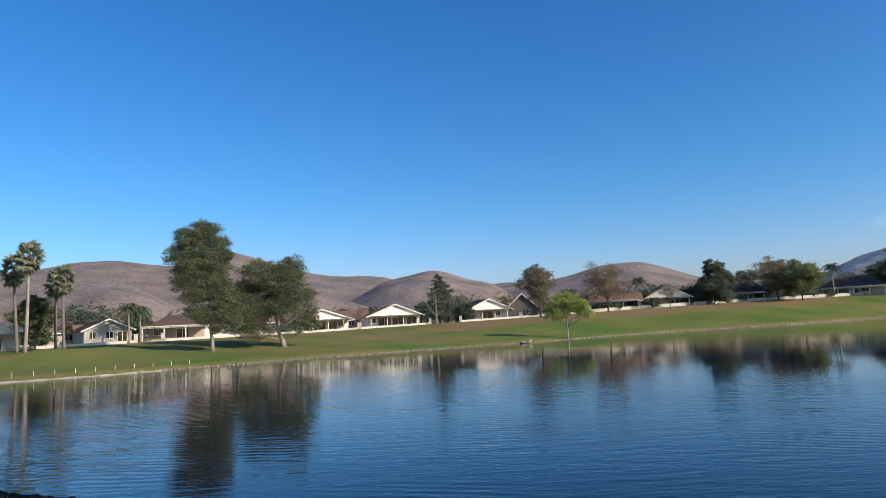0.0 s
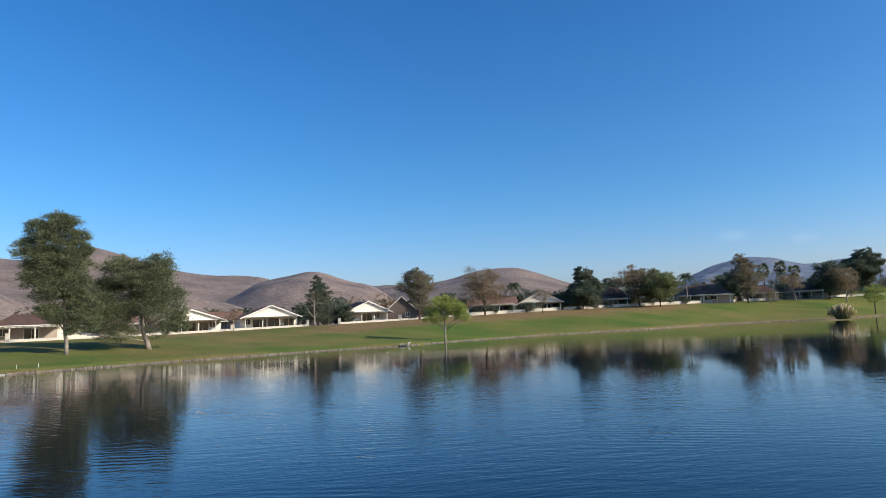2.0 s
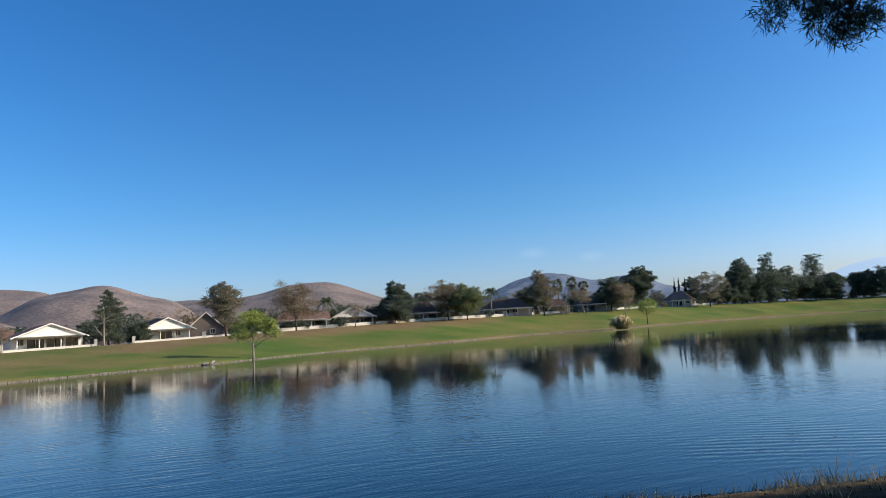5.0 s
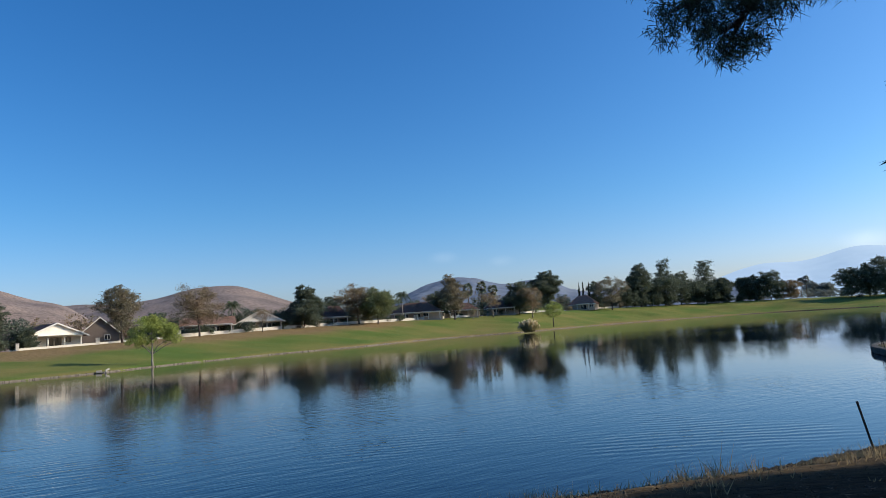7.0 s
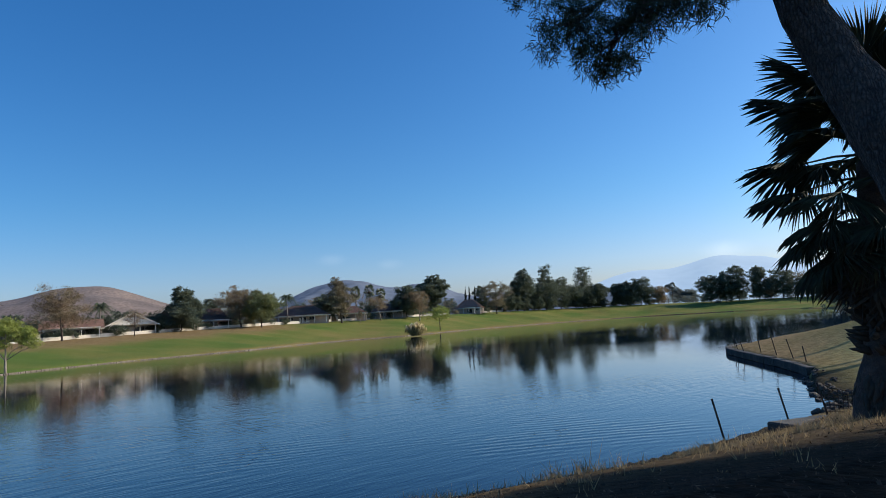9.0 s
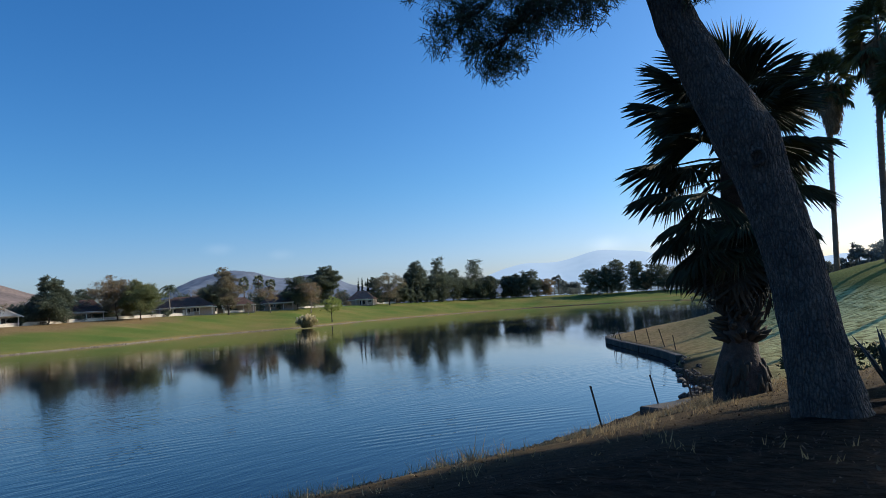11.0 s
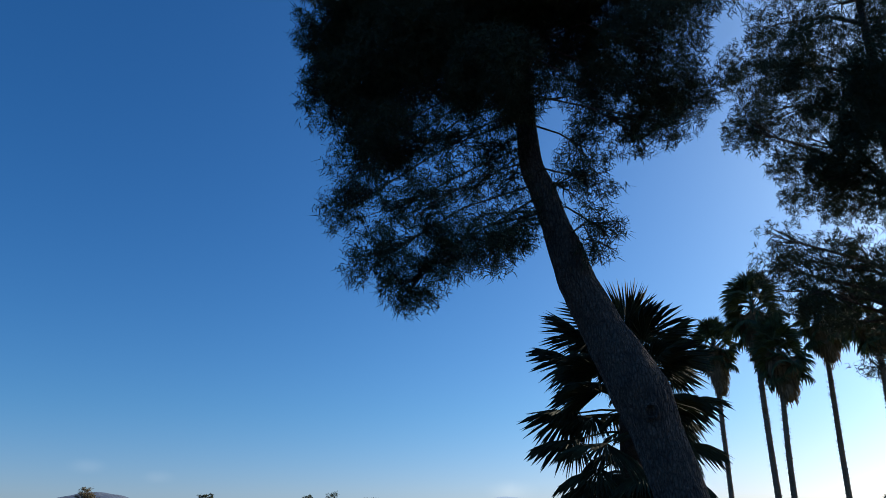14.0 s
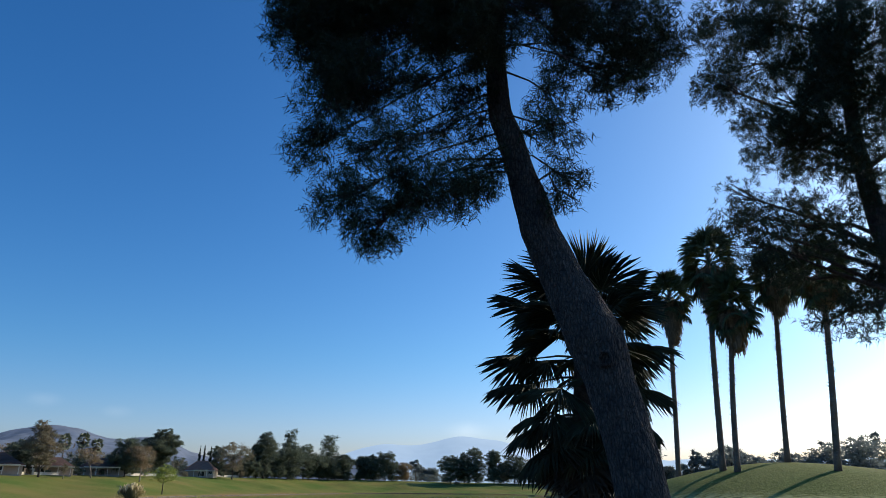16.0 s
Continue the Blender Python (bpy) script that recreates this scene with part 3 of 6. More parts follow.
def limb_tubes(base_path, base_r, blobs, seed, r0=0.12, sides=6):
    """Trunk and the limbs that run out from it to the lobes."""
    g = random.Random(seed)
    pieces = [tube(base_path, base_r, 9)]
    top = [Vector(p) for p in base_path]
    for b in blobs:
        goal = Vector(b[:3])
        start = min(top[1:], key=lambda q: abs(q.z - (goal.z - (goal - q).length * 0.35)))
        mid = (start + goal) / 2 + Vector((g.uniform(-.3, .3), g.uniform(-.3, .3), g.uniform(0, .4)))
        rr = min(r0, base_r[-1] * 1.4 + 0.03)
        pieces.append(tube([start, mid, goal, goal + (goal - mid) * 0.45], [rr, rr * 0.7, rr * 0.4, rr * 0.15], sides))
    return join(*pieces)


def broad_tree(name, az, dist, h, w, label, leaf, count, size, seed, clear=0.25, lean=0.0, off=0.0, bark=None, lobes=7, shape="round", trunk_r=None, group="", crown=None, droop=0.0):
    """A tree with trunk, limbs and a crown of many small blades."""
    x, y = polar(az, dist)
    g = random.Random(seed)
    w *= 1.0 if dist < 130 else 1.15
    root = thing(name, pose(x, y, ground_z(x, y), 0, 0, az), label, "tree", group)
    tr = trunk_r or max(0.09, h * 0.018)
    crown_h, z0 = h * (1 - clear), h * clear
    blobs = []
    n = lobes * 3
    for bx, bz, br in crown or ():
        for k in range(5):
            a = g.uniform(0, 6.28)
            q = br * g.uniform(0.6, 0.86)
            blobs.append((bx + math.cos(a) * br * 0.45, math.sin(a) * br * g.uniform(0.3, 1.0), bz + g.uniform(-0.4, 0.4) * br, q, q, q * 0.8))
    for k in range(0 if crown else n):
        f = (k + g.uniform(0.2, 0.8)) / n
        if shape == "cone":
            half = w / 2 * (1.0 - 0.62 * f ** 1.4)
        elif shape == "tall":
            half = w / 2 * (0.62 + 0.45 * math.sin(math.pi * min(1, 0.1 + f * 0.85)))
        elif shape == "vase":
            half = w / 2 * (0.42 + 0.8 * f if f < 0.72 else 1.0 * math.cos((f - 0.72) * 3.6))
        elif shape == "flat":
            half = w / 2 * (0.7 + 0.35 * math.sin(math.pi * f))
        else:
            half = w / 2 * (0.42 + 0.62 * math.sin(math.pi * (0.14 + 0.74 * f)))
        half *= 1 + 0.24 * math.sin(f * 8.3 + seed * 1.9)
        a = k * 2.4 + g.uniform(-0.5, 0.5)
        r = half * (g.uniform(0.2, 0.36) if lobes > 15 else g.uniform(0.36, 0.56) if shape in ("cone", "tall") else g.uniform(0.26, 0.46))
        out = (half - r * 0.9) * g.uniform(0.55, 1.0)
        rz = r * (0.8 if shape == "cone" else g.uniform(0.6, 0.95))
        z = z0 + rz * 0.6 + (crown_h - rz * 1.3) * f
        blobs.append((off * f + lean * f + math.cos(a) * out, math.sin(a) * out, z, r, r, rz))
    for k in range(0 if crown else lobes // 2):
        f = (k + 0.5) / (lobes // 2)
        r = w * 0.22 * (1.1 - 0.7 * f if shape == "cone" else 1)
        blobs.append((off * f + lean * f, 0, z0 + crown_h * (0.08 + 0.8 * f), r, r, crown_h * 0.1))
    path = [(0, 0, -0.15), (lean * 0.12, 0, h * clear * 0.5), (lean * 0.35 + off * 0.2, 0, h * clear), (lean * 0.6 + off * 0.45, 0.02 * h, h * 0.55), (lean + off * 0.8, 0, h * 0.86)]
    v, f = limb_tubes(path, [tr * 1.25, tr, tr * 0.85, tr * 0.5, tr * 0.15], blobs[::5] if crown else blobs[:lobes * 3:3], seed, tr * 0.45)
    part("trunk", mesh_of("trunk", v, f, bark or M_BARK, True), None, root)
    needled = leaf in (M_CONIFER, M_FARPINE, M_PINE_SUN)
    v, f = leaf_cloud(blobs, int(count * (7.5 if needled else 5.2)), size * (0.36 if needled else 0.37), seed, 0.5, long=3.0 if needled else 2.0, droop=droop, sprays=20 if crown else 12)
    part("crown", mesh_of("crown", v, f, leaf), None, root)
    return root


def fan_leaf(length, blade, fingers, g, sag=0.25, cup=0.0, fused=1.5):
    """A fan palm's leaf that grows along +x from the origin: stalk and a pleated fan split into fingers."""
    st = length
    v, f = tube([(0, 0, 0), (st * 0.5, 0, 0.04 * st), (st, 0, -0.02 * st)], [0.035, 0.024, 0.016], 4, False)
    hub = Vector((st, 0, -0.02 * st))
    for k in range(fingers):
        a = radians(-104 + 208 * (k + 0.5) / fingers + g.uniform(-2, 2))
        ln = blade * (0.78 + 0.26 * math.cos(a * 0.62)) * g.uniform(0.9, 1.05)
        d = Vector((math.cos(a), math.sin(a), 0))
        side = Vector((-d.y, d.x, 0))
        wdt = blade * fused / fingers
        fall = Vector((0, 0, -cup * ln * math.sin(a) ** 2))
        fold = 0.02 * blade * (1 if k % 2 else -1)
        p = [hub, hub + d * ln * 0.55 + side * wdt + fall * 0.5 + Vector((0, 0, fold - sag * 0.10 * ln)), hub + d * ln * 0.55 - side * wdt + fall * 0.5 + Vector((0, 0, -fold - sag * 0.10 * ln)),
             hub + d * ln * 0.8 + fall * 0.78 + Vector((0, 0, -sag * 0.28 * ln)), hub + d * ln + fall + Vector((0, 0, -sag * g.uniform(0.35, 0.9) * ln))]
        o = len(v)
        v += p
        f += [(o, o + 2, o + 3, o + 1), (o + 1, o + 3, o + 4), (o + 3, o + 2, o + 4)]
    return v, f


def fan_leaf_mesh(name, length, blade, fingers, seed, mat, sag=0.25, cup=0.0, fused=1.5):
    v, f = fan_leaf(length, blade, fingers, random.Random(seed), sag, cup, fused)
    return mesh_of(name, v, f, mat)


def skyduster(az, dist, h, crown, skirt, label, seed, lean_x=0.0, trunk_r=0.2, group="fan palms on the mound", fingers=16, leaves=40, z=None, bark=None, shag=True, frond=None, hang=96):
    """A tall fan palm: slender trunk, hanging skirt of dead leaves, tuft of fans."""
    x, y = polar(az, dist)
    g = random.Random(seed)
    root = thing("fan_palm", pose(x, y, ground_z(x, y) if z is None else z, 0, 0, az), label, "palm", group)
    n = 14
    def mid(t):
        return Vector((lean_x * t + 0.12 * math.sin(t * 3.0 + seed), 0.1 * math.sin(t * 2.2 + seed), h * t))
    path = [mid(k / n) - Vector((0, 0, 0.2 if k == 0 else 0)) for k in range(n + 1)]
    rad = [trunk_r * (1.2 if k == 0 else 1.0 - 0.25 * k / n) * g.uniform(0.96, 1.04) for k in range(n + 1)]
    pieces = [tube(path, rad, 10, True)]
    if shag:
        for k in range(int(h * 60)):
            t = 1 - 0.97 * g.random() ** 0.8
            a = g.uniform(0, 6.28)
            p = mid(t) + Vector((math.cos(a), math.sin(a), 0)) * trunk_r * 0.8
            d = Vector((math.cos(a), math.sin(a), g.uniform(0.1, 0.9))).normalized()
            s = Vector((-math.sin(a), math.cos(a), 0)) * 0.06
            e = p + d * g.uniform(0.1, 0.26) * (0.45 + 0.75 * t)
            pieces.append(([p - s, p + s, e], [(0, 1, 2)]))
    part("trunk", mesh_of("trunk", *join(*pieces), bark or M_PALMBARK, True), None, root)
    top = mid(1.0)
    # the skirt: dead fans folded down round the stem, a close thatch that tapers to the trunk
    # it hangs from under the green fans
    drop = crown * 0.62
    thatch = [(q, trunk_r + crown * (0.03 + 0.36 * q ** 0.7)) for q in (0.0, 0.15, 0.3, 0.45, 0.6, 0.75, 0.88, 0.97)]
    pieces = [tube([top + Vector((0, 0, -skirt + (skirt - drop) * q)) for q, _ in thatch], [r for _, r in thatch], 14, True, 0.16, g)]
    for k in range(int(skirt * 150)):
        t = g.random() ** 0.62
        a = g.uniform(0, 6.28)
        rr = trunk_r + crown * (0.04 + 0.44 * t ** 0.7) * g.uniform(0.75, 1.0)
        z0 = -skirt + (skirt - drop) * t
        p0 = top + Vector((math.cos(a) * trunk_r * 0.8, math.sin(a) * trunk_r * 0.8, z0 + g.uniform(0.3, 0.8)))
        p1 = top + Vector((math.cos(a) * rr, math.sin(a) * rr, z0 + g.uniform(-0.1, 0.25)))
        p2 = p1 + Vector((math.cos(a) * 0.08, math.sin(a) * 0.08, -g.uniform(0.2, 0.6)))
        s = Vector((-math.sin(a), math.cos(a), 0)) * g.uniform(0.05, 0.13) * (0.5 + 0.5 * t)
        pieces.append(([p0 - s * 0.3, p0 + s * 0.3, p1 + s, p1 - s, p2 + s * 0.4, p2 - s * 0.5], [(0, 1, 2, 3), (3, 2, 4, 5)]))
    part("skirt", mesh_of("skirt", *join(*pieces), M_DEADFROND), None, root, "hanging skirt of brown dead leaves")
    pieces = []
    for k in range(leaves):
        lv, lf = fan_leaf(crown * g.uniform(0.42, 0.66), crown * 0.56, fingers, g, 0.6, 0.4, 1.5)
        q = (k + 0.5) / leaves
        up = 86 - hang * q + g.uniform(-9, 9)
        m = Matrix.Translation(top + Vector((0, 0, 0.05 - crown * 0.75 * q))) @ pose(0, 0, 0, 0, -up, k * 137.5 + g.uniform(-10, 10)) @ pose(0, 0, 0, g.uniform(-40, 40))
        pieces.append(([m @ Vector(q) for q in lv], lf))
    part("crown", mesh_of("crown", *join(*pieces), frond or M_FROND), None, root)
    return root


def feather_palm(az, dist, h, spread, label, seed, z=None):
    """A queen palm: smooth grey trunk and arching feather leaves."""
    x, y = polar(az, dist)
    g = random.Random(seed)
    root = thing("queen_palm", pose(x, y, ground_z(x, y) if z is None else z, 0, 0, az), label, "palm", "queen palms")
    path = [(0.05 * math.sin(k), 0, -0.15 + (h + 0.15) * k / 6) for k in range(7)]
    part("trunk", mesh_of("trunk", *tube(path, [0.2 - 0.012 * k for k in range(7)], 8), M_PALEBARK, True), None, root)
    pieces = []
    for k in range(30):
        up = radians(74 - 95 * (k + 0.5) / 30)
        turn = radians(k * 137.5)
        ln = spread * g.uniform(0.85, 1.1)
        rib = []
        for q in range(9):
            t = q / 8
            out = math.cos(up) * ln * t
            zz = h + math.sin(up) * ln * t - 0.75 * ln * t * t * t
            rib.append(Vector((math.cos(turn) * out, math.sin(turn) * out, zz)))
        pieces.append(tube(rib, [0.03] * 8 + [0.008], 3, False))
        for q in range(26):
            t = 0.12 + 0.88 * q / 26
            i = min(int(t * 8), 7)
            p = rib[i].lerp(rib[i + 1], t * 8 - i)
            d = (rib[i + 1] - rib[i]).normalized()
            s0 = d.cross(Vector((0, 0, 1))).normalized()
            for sg in (-1, 1):
                e = p + (s0 * sg + d * 0.5 + Vector((0, 0, -g.uniform(0.3, 0.9)))).normalized() * spread * 0.28 * (1.1 - 0.6 * t)
                pieces.append(([p - d * 0.035, p + d * 0.035, e], [(0, 1, 2)]))
    part("crown", mesh_of("crown", *join(*pieces), M_FROND), None, root)
    return root


def cypress(az, dist, h, r, label, seed):
    x, y = polar(az, dist)
    root = thing("cypress", pose(x, y, ground_z(x, y), 0, 0, az), label, "tree", "slim cypresses")
    part("trunk", mesh_of("trunk", *tube([(0, 0, -0.1), (0, 0, h * 0.5), (0, 0, h * 0.95)], [0.2, 0.14, 0.03], 7), M_BARK, True), None, root)
    blobs = [(0, 0, h * (0.1 + 0.085 * k), r * (1 - 0.02 * k * k / 2), r * (1 - 0.02 * k * k / 2), h * 0.09) for k in range(11)]
    v, f = leaf_cloud(blobs, 1500, 0.3, seed, 0.4)
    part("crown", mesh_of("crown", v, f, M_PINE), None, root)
    return root


# ---- houses ----
def window(parent, x, y, z, w, h, door=False):
    """A framed window or glazed door on a wall that faces -y."""
    fr = 0.09
    f = part("door" if door else "window", boxes((x - w / 2, x + w / 2, y - 0.06, y + 0.02, z + h - fr, z + h), (x - w / 2, x + w / 2, y - 0.06, y + 0.02, z, z + fr),
             (x - w / 2, x - w / 2 + fr, y - 0.06, y + 0.02, z + fr, z + h - fr), (x + w / 2 - fr, x + w / 2, y - 0.06, y + 0.02, z + fr, z + h - fr),
             (x - 0.03, x + 0.03, y - 0.05, y + 0.02, z + fr, z + h - fr)), M_TRIM, parent)
    for sx in (-1, 1):
        xc = x + sx * (w / 4 - 0.01)
        hw = w / 4 - 0.075
        part("pane", boxes((xc - hw, xc + hw, y - 0.03, y - 0.01, z + fr, z + h - fr)), M_GLASS, f)


def tile_roof(name, corners, mat, parent, courses=10, thick=0.14, lip=0.05):
    """One roof slope from its eave to its ridge: a thick slab whose tile courses step up; corners: eave a, eave b, ridge b, ridge a."""
    a, b, c, d = [Vector(p) for p in corners]
    nrm = (b - a).cross(d - a).normalized()
    if nrm.z < 0:
        nrm.negate()
    verts, faces = [], []
    for k in range(courses):
        t0, t1 = k / courses, (k + 1) / courses
        verts += [a.lerp(d, t0) + nrm * lip, b.lerp(c, t0) + nrm * lip, b.lerp(c, t1), a.lerp(d, t1)]
        o = 4 * k
        faces.append((o, o + 1, o + 2, o + 3))
        if k:
            faces.append((o - 1, o - 2, o + 1, o))
    o = len(verts)
    verts += [q - nrm * thick for q in (a, b, c, d)]
    faces += [(o, o + 3, o + 2, o + 1), (0, o, o + 1, 1), (o - 1, o - 2, o + 2, o + 3),
              tuple([o] + [4 * k + q for k in range(courses) for q in (0, 3)] + [o + 3]), tuple([o + 2] + [4 * k + q for k in reversed(range(courses)) for q in (2, 1)] + [o + 1])]
    return part(name, mesh_of(name, verts, faces, mat), None, parent)


HOUSES = []


def house(az, dist, w, h, label, turn=0.0, deep=11.0, wall_h=2.6, walls=None, tiles=None, style="gable", patio=None, windows=(), doors=(), group="houses along the golf course"):
    """A one-storey house that faces the lake. style gable: gable end to the lake; ridge: ridge along the lake; hip: four slopes. patio: x0, x1, depth."""
    x, y = polar(az, dist)
    HOUSES.append((az, math.degrees(w / 2 / dist) + 0.35))
    root = thing("house", pose(x, y, ground_z(x, y), 0, 0, az + turn), label, "house", group)
    walls, tiles = walls or M_STUCCO, tiles or M_TILE
    hw, ov = w / 2, 0.55
    v = [(-hw, 0, -0.4), (hw, 0, -0.4), (hw, deep, -0.4), (-hw, deep, -0.4), (-hw, 0, wall_h), (hw, 0, wall_h), (hw, deep, wall_h), (-hw, deep, wall_h)]
    f = [(0, 1, 5, 4), (1, 2, 6, 5), (2, 3, 7, 6), (3, 0, 4, 7)]
    if style == "gable":
        v += [(0, 0, h - 0.15), (0, deep, h - 0.15)]
        f += [(4, 5, 8), (6, 7, 9)]
        part("wall", mesh_of("wall", v, f, walls), None, root)
        e = wall_h - (h - wall_h) * ov / hw
        front = -patio[2] if patio else 0.0
        if patio:
            zt = 2.42
            zs = (-hw, hw)
            gv = [(-hw, front - 0.06, zt), (hw, front - 0.06, zt), (hw, front - 0.06, wall_h), (0, front - 0.06, h - 0.15), (-hw, front - 0.06, wall_h)]
            gv += [(a, b + 0.12, c) for a, b, c in gv]
            part("gable", mesh_of("gable", gv, [(0, 1, 2, 3, 4), (9, 8, 7, 6, 5), (0, 5, 6, 1)], walls), None, root)
        tile_roof("roof_slope", [(-hw - ov, front - ov, e), (-hw - ov, deep + ov, e), (0, deep + ov, h), (0, front - ov, h)], tiles, root)
        tile_roof("roof_slope", [(hw + ov, deep + ov, e), (hw + ov, front - ov, e), (0, front - ov, h), (0, deep + ov, h)], tiles, root)
        for s in (-1, 1):
            vv = []
            for px, pz in ((s * (hw + ov), e), (0, h)):
                for yy in (front - ov - 0.09, front - ov - 0.006):
                    vv += [(px, yy, pz + 0.03), (px, yy, pz - 0.22)]
            part("fascia", mesh_of("fascia", vv, [(0, 1, 5, 4), (2, 6, 7, 3), (0, 4, 6, 2), (1, 3, 7, 5), (0, 2, 3, 1), (4, 5, 7, 6)], M_TRIM), None, root)
    elif style == "ridge":
        v += [(-hw, deep / 2, h - 0.15), (hw, deep / 2, h - 0.15)]
        f += [(7, 4, 8), (5, 6, 9)]
        part("wall", mesh_of("wall", v, f, walls), None, root)
        e = wall_h - (h - wall_h) * ov / (deep / 2)
        tile_roof("roof_slope", [(-hw - ov, -ov, e), (hw + ov, -ov, e), (hw + ov, deep / 2, h), (-hw - ov, deep / 2, h)], tiles, root)
        tile_roof("roof_slope", [(hw + ov, deep + ov, e), (-hw - ov, deep + ov, e), (-hw - ov, deep / 2, h), (hw + ov, deep / 2, h)], tiles, root)
        part("fascia", boxes((-hw - ov, hw + ov, -ov - 0.08, -ov - 0.006, e - 0.24, e - 0.01)), M_TRIM, root)
    else:
        part("wall", mesh_of("wall", v, f, walls), None, root)
        e = wall_h - 0.15
        q = min(hw * 0.75, deep / 2)
        L, R, F, B = -hw - ov, hw + ov, -ov, deep + ov
        tile_roof("roof_slope", [(L, F, e), (R, F, e), (R - q, deep / 2, h), (L + q, deep / 2, h)], tiles, root)
        tile_roof("roof_slope", [(R, B, e), (L, B, e), (L + q, deep / 2, h), (R - q, deep / 2, h)], tiles, root)
        tile_roof("roof_slope", [(R, F, e), (R, B, e), (R - q, deep / 2 + 0.01, h), (R - q, deep / 2 - 0.01, h)], tiles, root)
        tile_roof("roof_slope", [(L, B, e), (L, F, e), (L + q, deep / 2 - 0.01, h), (L + q, deep / 2 + 0.01, h)], tiles, root)
        part("fascia", boxes((L, R, F - 0.08, F - 0.006, e - 0.26, e - 0.02)), M_TRIM, root)
    for xx, ww in windows:
        window(root, xx, 0, 0.95, ww, 1.25)
    for xx, ww in doors:
        window(root, xx, 0, 0.08, ww, 2.05, True)
    if patio:
        x0, x1, dp = patio
        cover = part("patio_cover", boxes((x0 - 0.3, x1 + 0.3, -dp - 1.1, -dp - 0.07, 2.5, 2.56), (x0 - 0.3, x1 + 0.3, -dp - 0.12, -dp + 0.06, 2.24, 2.41)) if style == "gable" else
                     boxes((x0 - 0.3, x1 + 0.3, -dp - 0.35, -0.01, 2.5, 2.62), (x0 - 0.3, x1 + 0.3, -dp - 0.12, -dp + 0.06, 2.28, 2.496)), M_TRIM, root, "white painted patio roof")
        k = int((x1 - x0) / 0.9)
        for i in range(k + 1):
            xx = x0 + (x1 - x0) * i / k
            yy = -dp - (1.102 if style == "gable" else 0.352)
            part("rafter", boxes((xx - 0.06, xx + 0.06, yy - 0.2, yy, 2.38, 2.58)), M_TRIM, cover)
        k = max(2, int(round((x1 - x0) / 3.4)))
        for i in range(k + 1):
            xx = x0 + (x1 - x0) * i / k
            part("post", boxes((xx - 0.09, xx + 0.09, -dp - 0.11, -dp + 0.05, -0.3, 2.276), bevel=0.01), M_TRIM, root)
        part("patio_floor", boxes((x0 - 0.3, x1 + 0.3, -dp - 0.5, -0.012, -0.4, 0.03)), M_CONCRETE, root)
    return root


def garden_wall(a0, a1, step, h=0.42, inset=0.0):
    """Low white wall along the gardens, in straight runs with taller pillars."""
    n = max(1, int(round(abs(a1 - a0) / step)))
    root = thing("garden_wall", pose(0, 0, 0), "low white stucco garden wall with pillars", "wall", "garden walls")
    az = [a0 + (a1 - a0) * k / n for k in range(n + 1)]
    pts = []
    for a in az:
        x, y = polar(a, float(np.interp(a, *WALL)) - inset)
        pts.append(Vector((x, y, ground_z(x, y))))
    for k in range(n):
        p, q = pts[k], pts[k + 1]
        d = (q - p)
        d.z = 0
        d.normalize()
        s = Vector((-d.y, d.x, 0)) * 0.1
        vv = []
        for c in (p, q):
            for sg in (-1, 1):
                vv += [c + s * sg + Vector((0, 0, -0.5)), c + s * sg + Vector((0, 0, h))]
        run = part("run", mesh_of("run", vv, [(0, 1, 5, 4), (2, 6, 7, 3), (1, 3, 7, 5), (0, 2, 3, 1), (4, 5, 7, 6)], M_WALL), None, root)
    for k in {0, n}:
        p = pts[k]
        bm = boxes((-0.28, 0.28, -0.28, 0.28, -0.5, h + 0.85), (-0.34, 0.34, -0.34, 0.34, h + 0.85, h + 0.97))
        part("pillar", bm, M_WALL, root, "", pose(p.x, p.y, p.z, 0, 0, az[k]))
    return root


house(33.65, 122, 9.0, 3.9, "white stucco house with a shaded patio", style="gable", patio=(-4, 4, 3), doors=((0, 2.4),), windows=((-3, 1.6),))
house(26.41, 127, 7.4, 4.3, "grey-white stucco house with a shaded front and brown gable roof", walls=M_STUCCO_SHADED, tiles=M_TILE_DARK, turn=12, windows=((-2.4, 1.1), (0.2, 1.2)), doors=((2.2, 1.6),))
house(29.03, 136, 8.0, 3.9, "tan house with a reddish-brown tile roof", walls=M_STUCCO_TAN, style="ridge", turn=8, windows=((0, 1.6),))
house(21.57, 131, 9.5, 4.6, "house with a dark brown hip roof and white patio cover", tiles=M_TILE_DARK, walls=M_STUCCO_TAN, style="hip", patio=(-5.5, 5.0, 3.2), windows=((-3, 1.8),), doors=((1, 2.2),))
house(17.94, 138, 7.5, 4.4, "white house half hidden behind pine trees", style="ridge", windows=((-1.5, 1.4), (1.8, 1.4)))
house(15.51, 136, 6.0, 4.0, "tan stucco house behind the pine trees", walls=M_STUCCO_TAN, style="ridge", windows=((0, 1.6),))
house(10.40, 144, 12.4, 4.7, "white house with a low gable and a patio cover", turn=10, patio=(-5.0, 4.6, 2.6), windows=((4.6, 1.2),), doors=((-3.6, 3.2), (-0.2, 3.2), (2.7, 2.2)))
house(7.73, 162, 7.5, 4.6, "house with a brown tile roof behind its white neighbour", style="ridge", walls=M_STUCCO_TAN, windows=((0, 1.4),))
house(4.19, 151, 12.0, 5.0, "white house with a broad gable and a glazed veranda", turn=10, patio=(-5.4, 5.4, 2.6), windows=((-4.6, 1.4),), doors=((-2.0, 3.0), (1.2, 3.0), (4.2, 2.4)))
